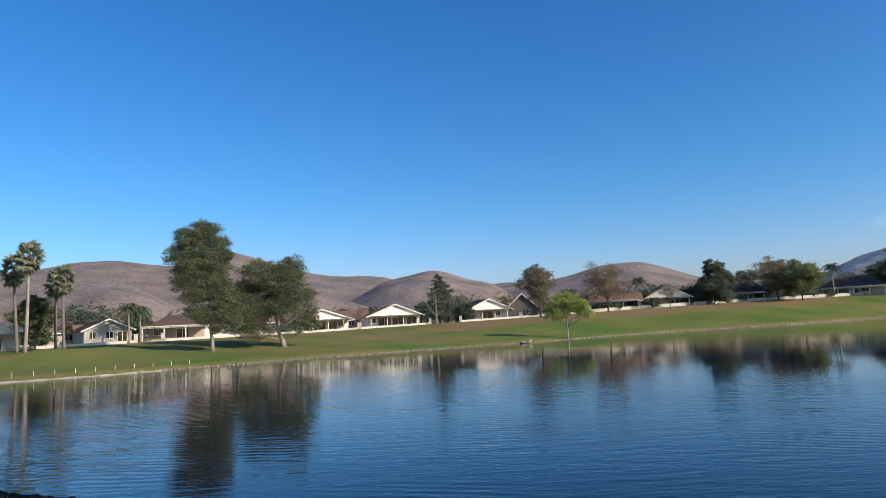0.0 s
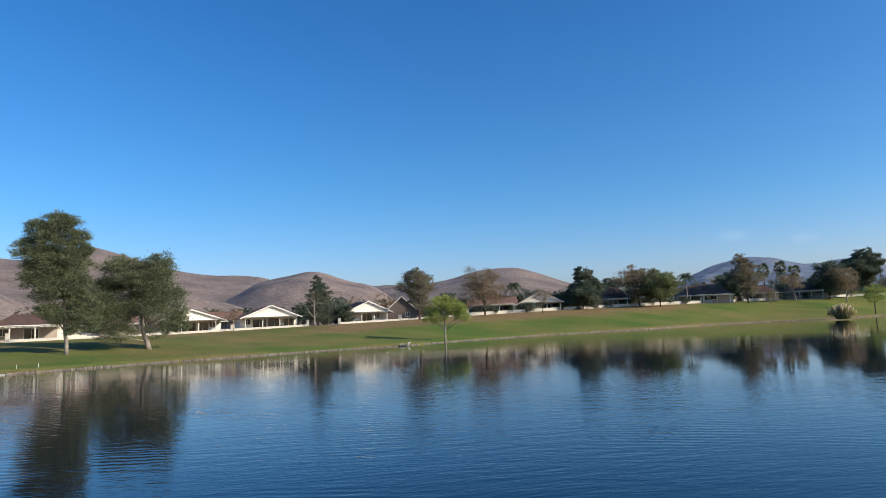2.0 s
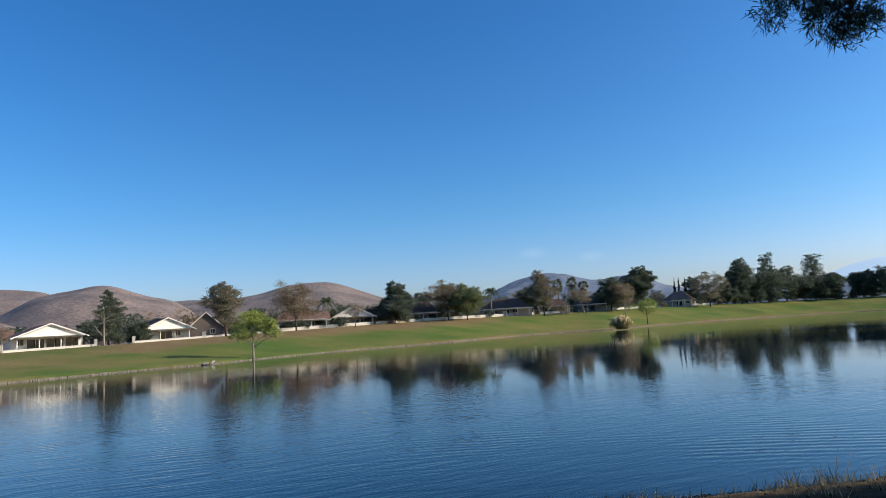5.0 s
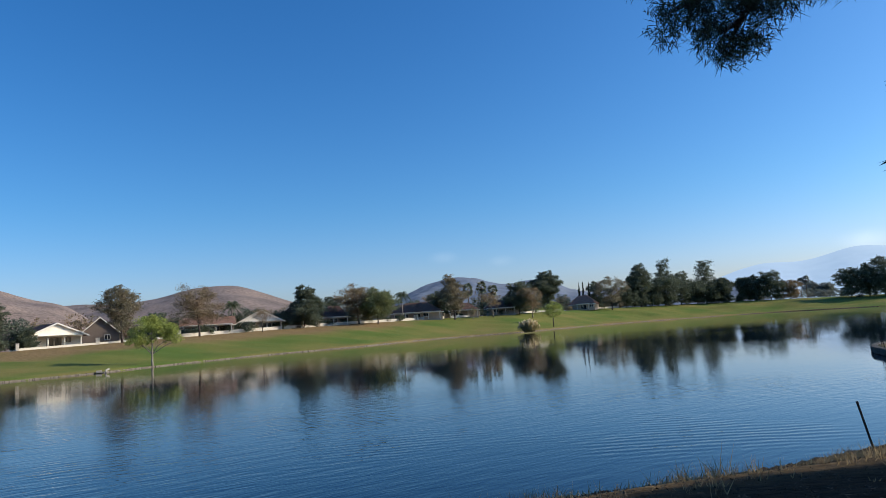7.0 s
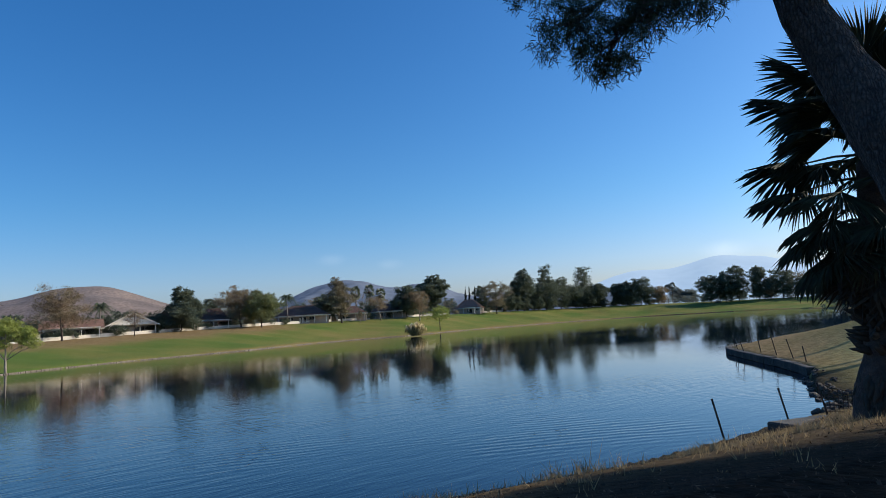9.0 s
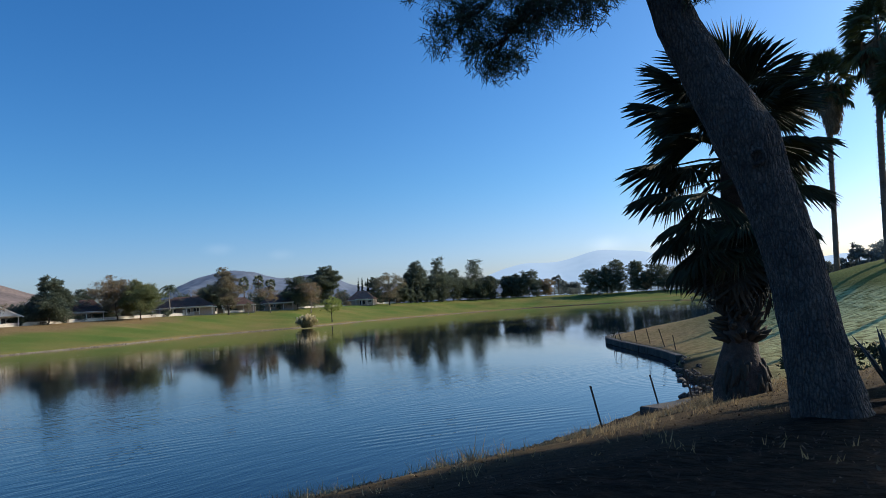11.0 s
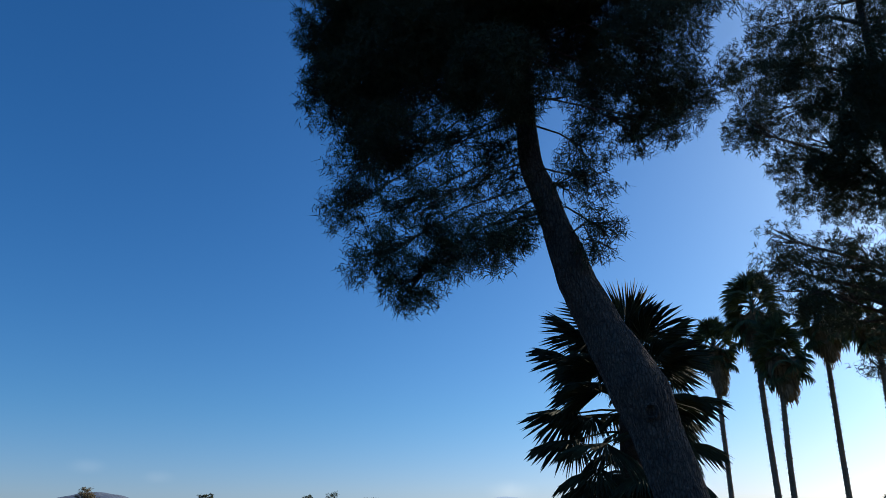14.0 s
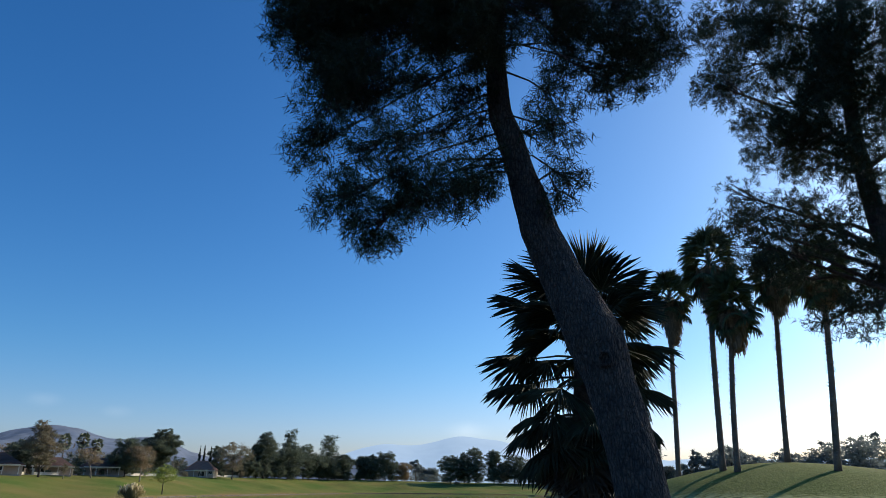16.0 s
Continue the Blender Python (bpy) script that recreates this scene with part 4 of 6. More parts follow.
# the patio here is added so that its shade darkens the pale front
house(-3.74, 162, 11.0, 5.1, "white gabled house in the dappled shade of trees", walls=M_STUCCO, tiles=M_TILE_DARK, turn=14, patio=(-4.6, 4.6, 2.6), windows=((2.8, 1.4),), doors=((0.2, 3.0),))
house(-6.83, 175, 8.0, 6.3, "house with a steep dark gable", walls=M_STUCCO_BROWN, tiles=M_TILE_DARK, wall_h=2.8, windows=((1.5, 1.2),))
# tan walls on the right-hand houses also stand for shade on their fronts
house(-14.57, 179, 12.5, 4.7, "tan house with a brown tile roof and a patio", walls=M_STUCCO_TAN, style="ridge", patio=(-5.6, 5.6, 2.8), windows=((-3, 1.7),), doors=((1.5, 2.4),))
house(-18.68, 188, 11.5, 5.6, "white house with a low gable and an open patio", patio=(-5.2, 5.2, 2.8), windows=((-3, 1.7),), doors=((1.5, 2.4),))
house(-20.98, 199, 8.5, 6.3, "house with a dark gable and a covered patio", walls=M_STUCCO_BROWN, tiles=M_TILE_DARK, patio=(-3.8, 4.0, 3), windows=((0, 1.6),))
house(-24.61, 204, 9.0, 6.1, "house with a dark roof and a covered patio", walls=M_STUCCO_TAN, tiles=M_TILE_DARK, style="hip", patio=(-4, 4, 3), doors=((0, 2.4),))
house(-31.66, 224, 17.0, 6.0, "long house with a dark roof and a white patio edge", walls=M_STUCCO_TAN, tiles=M_TILE_DARK, style="hip", patio=(-7.5, 7.5, 3), windows=((-4, 2), (3, 2)), doors=((0, 2.4),))
house(-35.61, 240, 11.0, 5.3, "tan house with a white awning and a dark roof", walls=M_STUCCO_TAN, tiles=M_TILE_DARK, style="hip", patio=(-5, 5, 3), windows=((-2, 1.8),))
house(-38.84, 252, 13.0, 5.6, "low house with a dark roof among trees", walls=M_STUCCO_TAN, tiles=M_TILE_DARK, style="hip", patio=(-5, 5, 3), windows=((-2, 1.8),))
house(-45.58, 300, 11.4, 6.4, "pale house with a grey-brown hip roof", style="hip", tiles=M_TILE, walls=M_STUCCO_TAN, turn=-10, patio=(-1.5, 3.4, 2.2), windows=((4.4, 1.6),), doors=((1.0, 2.4),))
for a0, a1 in ((33.05, 24.49), (22.58, 12.17), (11.77, 7.12), (7.02, 1.06), (-1.55, -6.63), (-6.73, -12.36), (-12.46, -17.57), (-17.67, -23.20), (-23.40, -31.46), (-31.66, -33.99), (-34.50, -36.93), (-39.33, -43.89), (-46.86, -48.55)):
    garden_wall(a0, a1, 1.6, 0.42 if a0 > -11 else 0.8)

# ---- trees and palms along the far bank ----
G = "trees along the far bank"
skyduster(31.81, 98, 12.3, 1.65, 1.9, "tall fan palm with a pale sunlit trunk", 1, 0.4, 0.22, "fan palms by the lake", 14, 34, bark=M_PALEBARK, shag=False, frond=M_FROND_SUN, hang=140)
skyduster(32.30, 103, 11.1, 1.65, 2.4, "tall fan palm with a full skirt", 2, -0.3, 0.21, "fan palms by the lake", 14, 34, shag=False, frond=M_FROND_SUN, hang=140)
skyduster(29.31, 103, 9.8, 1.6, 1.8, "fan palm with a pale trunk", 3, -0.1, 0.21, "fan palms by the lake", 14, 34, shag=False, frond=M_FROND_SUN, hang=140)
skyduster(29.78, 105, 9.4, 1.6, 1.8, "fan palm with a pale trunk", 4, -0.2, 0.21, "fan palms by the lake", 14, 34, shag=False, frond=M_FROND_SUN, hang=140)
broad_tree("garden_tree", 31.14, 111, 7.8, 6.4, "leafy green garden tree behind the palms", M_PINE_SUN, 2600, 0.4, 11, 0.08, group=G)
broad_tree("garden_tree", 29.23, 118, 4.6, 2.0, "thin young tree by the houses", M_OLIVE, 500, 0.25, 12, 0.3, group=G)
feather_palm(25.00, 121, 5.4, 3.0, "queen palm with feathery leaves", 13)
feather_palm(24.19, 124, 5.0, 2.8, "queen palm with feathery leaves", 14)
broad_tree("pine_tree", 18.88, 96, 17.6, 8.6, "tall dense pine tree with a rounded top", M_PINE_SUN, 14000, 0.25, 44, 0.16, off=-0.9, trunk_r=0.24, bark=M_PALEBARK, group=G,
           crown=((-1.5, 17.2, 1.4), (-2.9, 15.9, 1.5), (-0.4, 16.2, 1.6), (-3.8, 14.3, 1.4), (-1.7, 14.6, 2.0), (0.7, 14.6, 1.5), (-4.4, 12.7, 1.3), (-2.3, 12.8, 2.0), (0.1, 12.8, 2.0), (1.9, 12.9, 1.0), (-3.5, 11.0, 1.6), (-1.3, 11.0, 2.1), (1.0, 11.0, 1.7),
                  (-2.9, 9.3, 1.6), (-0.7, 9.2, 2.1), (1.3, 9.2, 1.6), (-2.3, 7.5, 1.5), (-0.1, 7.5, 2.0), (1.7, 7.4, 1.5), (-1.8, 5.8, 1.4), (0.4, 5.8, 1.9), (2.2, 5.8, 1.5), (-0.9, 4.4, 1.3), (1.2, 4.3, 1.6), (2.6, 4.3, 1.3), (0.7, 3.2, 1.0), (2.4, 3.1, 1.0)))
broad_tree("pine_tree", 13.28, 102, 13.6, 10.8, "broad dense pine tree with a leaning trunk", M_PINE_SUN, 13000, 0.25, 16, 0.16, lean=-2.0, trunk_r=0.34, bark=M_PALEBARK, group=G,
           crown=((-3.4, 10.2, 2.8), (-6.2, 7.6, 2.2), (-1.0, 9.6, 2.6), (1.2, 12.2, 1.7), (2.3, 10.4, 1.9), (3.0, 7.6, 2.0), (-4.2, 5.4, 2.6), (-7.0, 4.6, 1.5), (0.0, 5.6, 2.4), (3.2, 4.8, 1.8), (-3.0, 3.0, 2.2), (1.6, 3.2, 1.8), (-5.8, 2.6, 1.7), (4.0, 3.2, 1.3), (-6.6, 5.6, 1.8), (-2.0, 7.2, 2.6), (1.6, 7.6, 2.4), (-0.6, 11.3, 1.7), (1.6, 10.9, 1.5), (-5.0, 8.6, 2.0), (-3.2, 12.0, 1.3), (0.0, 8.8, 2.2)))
broad_tree("bare_tree", 7.01, 140, 5.0, 3.0, "small half-bare tree by the garden wall", M_BROWN, 260, 0.25, 17, 0.3, group=G, bark=M_PALEBARK)
broad_tree("garden_tree", 0.20, 153, 11.4, 6.4, "dark grey-green conifer behind a bare tree", M_FARPINE, 2600, 0.4, 18, 0.06, group=G, shape="cone")
broad_tree("bare_tree", 0.51, 147, 8.4, 5.6, "bare grey tree with thin branches", M_OLIVE, 200, 0.22, 19, 0.2, group=G, bark=M_PALEBARK, trunk_r=0.2, lobes=14)
broad_tree("shrub", -1.85, 156, 4.4, 5.0, "dark green shrubs by the garden wall", M_FARPINE, 1200, 0.4, 20, 0.0, group=G)
broad_tree("garden_tree", -8.33, 160, 12.4, 6.6, "tall greyish tree with a thinning crown", M_OLIVE, 2600, 0.5, 21, 0.2, off=-0.5, group=G, shape="tall")
broad_tree("willow_tree", -10.46, 109, 7.4, 7.6, "bright green tree alone on the lawn", M_LIME, 2600, 0.28, 22, 0.24, group=G, bark=M_PALEBARK, trunk_r=0.15, droop=0.8,
           crown=((-0.9, 6.0, 1.3), (-2.4, 5.0, 1.0), (0.4, 5.6, 1.2), (2.0, 5.9, 1.2), (3.0, 4.9, 0.9), (-0.9, 7.1, 0.8), (1.4, 4.7, 0.8), (-1.5, 4.3, 0.9), (-2.9, 3.7, 0.8), (3.3, 3.8, 0.8), (0.5, 6.8, 0.8), (-1.9, 3.5, 0.8), (2.3, 3.9, 0.9), (-0.4, 4.1, 0.9)))
broad_tree("garden_tree", -13.92, 169, 11.6, 11.1, "brown-leaved autumn tree by the garden wall", M_BROWN, 2600, 0.42, 23, 0.24, off=-0.8, group=G)
feather_palm(-16.44, 185, 7.0, 3.7, "queen palm behind the houses", 24)
broad_tree("young_tree", -18.80, 176, 6.4, 4.4, "thin young tree on the dry grass", M_BROWN, 420, 0.3, 25, 0.35, group=G)
broad_tree("garden_tree", -22.13, 190, 11.6, 9.4, "dense dark green tree by the houses", M_FARPINE, 3400, 0.5, 26, 0.04, off=0.8, group=G)
broad_tree("garden_tree", -24.51, 240, 10.5, 7.0, "dark tree behind the roofs", M_FARPINE, 1200, 0.6, 27, 0.1, group=G)
broad_tree("garden_tree", -26.72, 203, 12.0, 11.1, "brown-green tree with a round crown", M_BROWN, 3000, 0.5, 28, 0.12, off=-1.4, group=G)
broad_tree("garden_tree", -28.33, 202, 10.6, 11.6, "green tree with a short trunk", M_CONIFER, 3400, 0.5, 29, 0.2, group=G)
feather_palm(-30.43, 219, 8.0, 4.0, "queen palm beside a dark roof", 30)
broad_tree("garden_tree", -33.72, 240, 10.0, 8.6, "dark tree behind the roofs", M_FARPINE, 1600, 0.6, 31, 0.1, group=G)
broad_tree("garden_tree", -34.87, 226, 15.2, 7.6, "large brownish tree above a house", M_OLIVE, 3600, 0.55, 32, 0.14, off=-0.8, group=G, shape="tall")
for k, (a, d, h) in enumerate(((-36.15, 262, 11.2), (-37.3, 266, 12.1), (-38.2, 269, 10.4))):
    skyduster(a, d, h, 2.2, 1.6, "fan palm above the roofs", 40 + k, 0, 0.24, "fan palms above the roofs", 12, 26, shag=False, hang=130, frond=M_FROND_SUN)
broad_tree("leaning_tree", -38.19, 236, 8.6, 6.6, "pale leaning tree with a sparse crown", M_BROWN, 700, 0.4, 44, 0.45, lean=-2.6, group=G, bark=M_PALEBARK)
broad_tree("young_tree", -36.42, 228, 4.4, 2.4, "thin young tree by the houses", M_OLIVE, 260, 0.3, 45, 0.35, group=G, bark=M_PALEBARK)
broad_tree("garden_tree", -40.40, 252, 12.0, 11.6, "dark leafy tree by the houses", M_FARPINE, 2600, 0.55, 46, 0.08, group=G)
broad_tree("garden_tree", -41.47, 247, 11.4, 8.1, "sparse brown tree with a pale trunk", M_BROWN, 1300, 0.45, 47, 0.28, group=G, bark=M_PALEBARK)
broad_tree("pine_tree", -42.79, 262, 17.2, 11.8, "broad dark pine tree above the houses", M_FARPINE, 4600, 0.5, 48, 0.2, group=G, shape="vase", lobes=9)
broad_tree("young_tree", -43.15, 226, 8.4, 7.0, "young green tree near the shore", M_LIME, 1200, 0.4, 49, 0.4, group=G, shape="flat", lobes=4)
for k, a in enumerate((-45.5, -45.82, -46.3)):
    cypress(a, 320, 13.6, 0.75, "slim dark cypress behind a house", 50 + k)
broad_tree("garden_tree", -46.86, 320, 12.8, 8.1, "dark tree behind a house", M_FARPINE, 1500, 0.6, 53, 0.05, group=G)
broad_tree("garden_tree", -48.06, 306, 15.0, 12.1, "dark green tree by the garden wall", M_OLIVE, 2600, 0.55, 54, 0.12, group=G)
for k, (a, h, w, m, sh) in enumerate(((-49.85, 15.6, 5.6, M_FARPINE, "tall"), (-50.4, 21.2, 9.2, M_FARPINE, "tall"), (-52.28, 23.2, 15.0, M_FARPINE, "cone"), (-51.3, 12.5, 9.5, M_FARPINE, "round"), (-54.7, 11.6, 11.2, M_FARPINE, "round"), (-53.5, 17.0, 13.0, M_FARPINE, "round"),
                                  (-55.44, 23.0, 17.0, M_FARPINE, "cone"), (-56.68, 13.0, 8.6, M_FARPINE, "round"), (-49.2, 10.0, 8.0, M_FARPINE, "round"), (-56.0, 10.5, 9.0, M_FARPINE, "round"))):
    broad_tree("pine_tree", a, float(np.interp(a, *WALL)) - 4, h, w, "tall dark pine tree on the golf course", m, 1800, 0.78, 60 + k, 0.04, group="pines on the golf course", shape=sh, lobes=10)
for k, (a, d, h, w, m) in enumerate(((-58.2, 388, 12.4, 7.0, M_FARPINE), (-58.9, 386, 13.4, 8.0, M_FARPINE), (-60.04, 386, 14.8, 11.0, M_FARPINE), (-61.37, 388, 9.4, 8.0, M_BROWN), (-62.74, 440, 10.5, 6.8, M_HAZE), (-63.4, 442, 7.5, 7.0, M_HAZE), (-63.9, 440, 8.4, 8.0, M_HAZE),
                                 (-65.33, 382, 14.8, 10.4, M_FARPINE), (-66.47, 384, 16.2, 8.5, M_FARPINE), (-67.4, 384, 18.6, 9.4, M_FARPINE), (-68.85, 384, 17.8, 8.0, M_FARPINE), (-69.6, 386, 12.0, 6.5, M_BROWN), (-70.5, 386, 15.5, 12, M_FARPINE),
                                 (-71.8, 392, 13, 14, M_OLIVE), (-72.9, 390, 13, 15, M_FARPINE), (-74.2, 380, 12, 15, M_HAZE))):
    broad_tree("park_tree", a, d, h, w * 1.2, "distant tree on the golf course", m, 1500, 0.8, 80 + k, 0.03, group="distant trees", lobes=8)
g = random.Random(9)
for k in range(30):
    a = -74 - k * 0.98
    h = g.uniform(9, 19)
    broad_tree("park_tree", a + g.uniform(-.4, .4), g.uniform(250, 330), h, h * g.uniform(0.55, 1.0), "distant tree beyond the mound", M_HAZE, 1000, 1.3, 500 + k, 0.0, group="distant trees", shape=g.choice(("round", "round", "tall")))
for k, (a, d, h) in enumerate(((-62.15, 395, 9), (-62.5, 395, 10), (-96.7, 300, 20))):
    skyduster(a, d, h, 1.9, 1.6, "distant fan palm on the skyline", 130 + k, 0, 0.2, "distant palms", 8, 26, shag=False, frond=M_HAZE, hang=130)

# shrubs and trees that fill the gardens between and behind the houses
g = random.Random(21)
for k in range(70):
    a = 31 - k * 1.12 + g.uniform(-0.6, 0.6)
    d = float(np.interp(a, *WALL)) + g.uniform(1.5, 5.0)
    h = g.uniform(1.4, 3.0)
    if any(abs(a - ha) < hw for ha, hw in HOUSES):
        continue
    broad_tree("shrub", a, d, h, h * g.uniform(1.2, 1.9), "garden shrub behind the low wall", g.choice((M_FARPINE, M_OLIVE, M_FARPINE, M_CONIFER)), 190, 0.42, 300 + k, 0.0, group="garden shrubs", lobes=4)
for k in range(27):
    a = -11.5 - k * 1.42 + g.uniform(-0.4, 0.4)
    d = float(np.interp(a, *WALL)) + g.uniform(0.8, 2.0)
    h = g.uniform(1.2, 2.6)
    broad_tree("shrub", a, d, h, h * g.uniform(1.5, 2.3), "dark garden shrub behind the low wall", g.choice((M_FARPINE, M_FARPINE, M_OLIVE)), 200, 0.5, 440 + k, 0.0, group="garden shrubs", lobes=4)
for k in range(24):
    a = -12.0 - k * 1.6 + g.uniform(-0.5, 0.5)
    d = float(np.interp(a, *WALL)) + g.uniform(9, 16)
    h = g.uniform(4.5, 7.5)
    broad_tree("background_tree", a, d, h, h * g.uniform(0.9, 1.3), "dark tree between the houses", g.choice((M_FARPINE, M_FARPINE, M_OLIVE)), 300, 0.64, 470 + k, 0.05, group="trees behind the houses", lobes=5)
for k in range(40):
    a = 30 - k * 2.05 + g.uniform(-0.8, 0.8)
    d = float(np.interp(a, *WALL)) + g.uniform(22, 48)
    h = g.uniform(5.0, 8.5) * (1.0 if a > -20 else 1.15)
    broad_tree("background_tree", a, d, h, h * g.uniform(0.8, 1.3), "dark tree in the gardens behind the houses", g.choice((M_FARPINE, M_OLIVE, M_FARPINE, M_BROWN)), 300, 0.72, 360 + k, 0.08, group="trees behind the houses", lobes=5)

for k in range(26):
    a = -47.5 - k * 1.02 + g.uniform(-0.3, 0.3)
    d = float(np.interp(a, *WALL)) + g.uniform(8, 20)
    h = g.uniform(2.6, 5.0)
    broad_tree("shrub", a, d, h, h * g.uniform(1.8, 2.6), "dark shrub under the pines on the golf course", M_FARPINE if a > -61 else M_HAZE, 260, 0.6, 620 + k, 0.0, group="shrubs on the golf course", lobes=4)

# ---- the five tall palms on the mound ----
for k, (a, d, top, sk, crown, lx, tr) in enumerate(((-82.95, 50, 0.268, 3.9, 1.6, -0.95, 0.17), (-86.25, 45, 0.319, 4.9, 1.9, -0.9, 0.18), (-87.4, 44, 0.25, 3.3, 1.65, -0.8, 0.165),
                                         (-90.93, 48, 0.286, 3.2, 1.65, -0.65, 0.165), (-93.94, 43, 0.286, 2.6, 1.75, -0.85, 0.175))):
    x, y = polar(a, d)
    skyduster(a, d, EYE + top * d - ground_z(x, y), crown, sk, "tall slender fan palm with a shaggy skirt", 140 + k, -lx, tr, fingers=26, leaves=36, hang=128)


# ---- the leaning pine on the near bank ----
def tuft_cloud(centres, seed, needles=12, length=0.15, width=0.007):
    """Tufts of needles round twig ends; returns vertex and face arrays."""
    g = np.random.default_rng(seed)
    n = len(centres)
    c = np.repeat(np.asarray(centres), needles, axis=0)
    lean = np.repeat(g.normal(size=(n, 3)) * 0.7 + np.array([0, 0, -0.7]), needles, axis=0)
    d = g.normal(size=(n * needles, 3)) + lean
    d /= np.linalg.norm(d, axis=1)[:, None]
    s = np.cross(d, g.normal(size=d.shape))
    s /= np.linalg.norm(s, axis=1)[:, None]
    ln = length * (0.6 + 0.6 * g.random(len(d)))[:, None]
    c = c + g.normal(size=c.shape) * 0.035
    verts = np.stack([c - s * width, c + s * width, c + d * ln], 1).reshape(-1, 3)
    return verts, np.arange(len(verts)).reshape(-1, 3)


def near_pine(name, label, path, radii, blobs, count, seed, needles=12, length=0.16, width=0.007, shell=0.3, rise=0.6, limb=0.045, sprays=46):
    root = thing(name, pose(*path[0]), label, "tree")
    o = Vector(path[0])
    g = random.Random(seed)
    # the stem, with plated bark
    fine, rad = [], []
    pts = [Vector(q) for q in path]
    for k in range(len(path) - 1):
        a, b, c, d = pts[max(k - 1, 0)], pts[k], pts[k + 1], pts[min(k + 2, len(pts) - 1)]
        steps = max(3, int((c - b).length / 0.09))
        for q in range(steps):
            t = q / steps
            fine.append(0.5 * (2 * b + (c - a) * t + (2 * a - 5 * b + 4 * c - d) * t * t + (3 * b - a - 3 * c + d) * t ** 3) - o)
            rad.append(radii[k] + (radii[k + 1] - radii[k]) * (3 * t * t - 2 * t ** 3))
    fine.append(Vector(path[-1]) - o)
    rad.append(radii[-1])
    verts, faces = tube(fine, rad, 64, True)
    for i, v in enumerate(verts):
        ring, a = i // 64, 2 * math.pi * (i % 64) / 64
        out = v - fine[ring]
        plate = 1 - abs(noise.noise(Vector((math.cos(a) * rad[ring] * 11, math.sin(a) * rad[ring] * 11, v.z * 1.7 + seed)))) * 2
        swell = noise.noise(Vector((math.cos(a) * 1.2, math.sin(a) * 1.2, v.z * 0.9 + seed)))
        verts[i] = fine[ring] + out * (1 - 0.09 * max(plate, 0) ** 2 + 0.09 * swell)
    part("trunk", mesh_of("trunk", verts, faces, M_BARK, True), None, root)
    # limbs and twigs
    pieces, ends = [], []
    stem = fine[len(fine) // 3:]
    ng = np.random.default_rng(seed)
    for b in blobs:
        goal = Vector(b[:3]) - o
        start = min(stem, key=lambda q: abs(q.z - goal.z + rise * Vector((q.x - goal.x, q.y - goal.y)).length))
        mid = start.lerp(goal, 0.5) + Vector((g.uniform(-.2, .2), g.uniform(-.2, .2), g.uniform(0.0, .35)))
        pieces.append(tube([start, mid, goal], [limb, limb * 0.7, 0.014], 6, False))
        for _ in range(18):
            d = Vector(ng.normal(size=3)).normalized()
            e = goal + Vector((d.x * b[3], d.y * b[4], d.z * b[5])) * g.uniform(0.55, 0.98)
            m = goal.lerp(e, 0.5) + Vector((0, 0, g.uniform(0, 0.12)))
            pieces.append(tube([goal.lerp(mid, g.uniform(0, 0.5)), m, e], [0.012, 0.008, 0.004], 4, False))
    tagged(part("branchwork", mesh_of("branchwork", *join(*pieces), M_BARK, True), None, root), kind="stuff")
    # needles
    c = np.array([b[:3] for b in blobs]) - np.array(o)
    r = np.array([b[3:6] for b in blobs])
    wgt = np.array([b[6] if len(b) > 6 else 1.0 for b in blobs]) * r.prod(axis=1) ** (2 / 3)
    pick = ng.choice(len(blobs), count, p=wgt / wgt.sum())
    d = ng.normal(size=(count, 3))
    d /= np.linalg.norm(d, axis=1)[:, None]
    # sprays: tufts gather round a few score of directions in each lobe
    spray = ng.normal(size=(len(blobs), sprays, 3))
    spray /= np.linalg.norm(spray, axis=2)[:, :, None]
    to = spray[pick, ng.integers(0, sprays, count)]
    d = d * 0.42 + to
    d /= np.linalg.norm(d, axis=1)[:, None]
    rr = shell + (1 - shell) * ng.random(count) ** 0.55
    p = c[pick] + d * r[pick] * rr[:, None]
    v, f = tuft_cloud(p, seed + 1, needles, length, width)
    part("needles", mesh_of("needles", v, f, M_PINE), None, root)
    return root


PINE = [(8.84, 1.34, 1.4), (8.83, 1.38, 1.75), (8.82, 1.42, 2.05), (8.80, 1.48, 2.47), (8.80, 1.54, 2.98), (8.78, 1.6, 3.5), (8.76, 1.71, 4.04), (8.735, 1.85, 4.6), (8.70, 1.98, 5.18), (8.66, 2.14, 5.56), (8.61, 2.35, 6.03),
        (8.55, 2.56, 6.59), (8.52, 2.67, 7.05), (8.47, 2.82, 7.6), (8.43, 2.93, 8.1), (8.39, 3.07, 8.66), (8.4, 3.1, 9.6), (8.4, 3.05, 11.4), (8.4, 3.0, 13.6)]
PINE_R = [0.52, 0.455, 0.41, 0.365, 0.33, 0.305, 0.30, 0.31, 0.375, 0.335, 0.28, 0.26, 0.245, 0.205, 0.19, 0.175, 0.15, 0.11, 0.04]
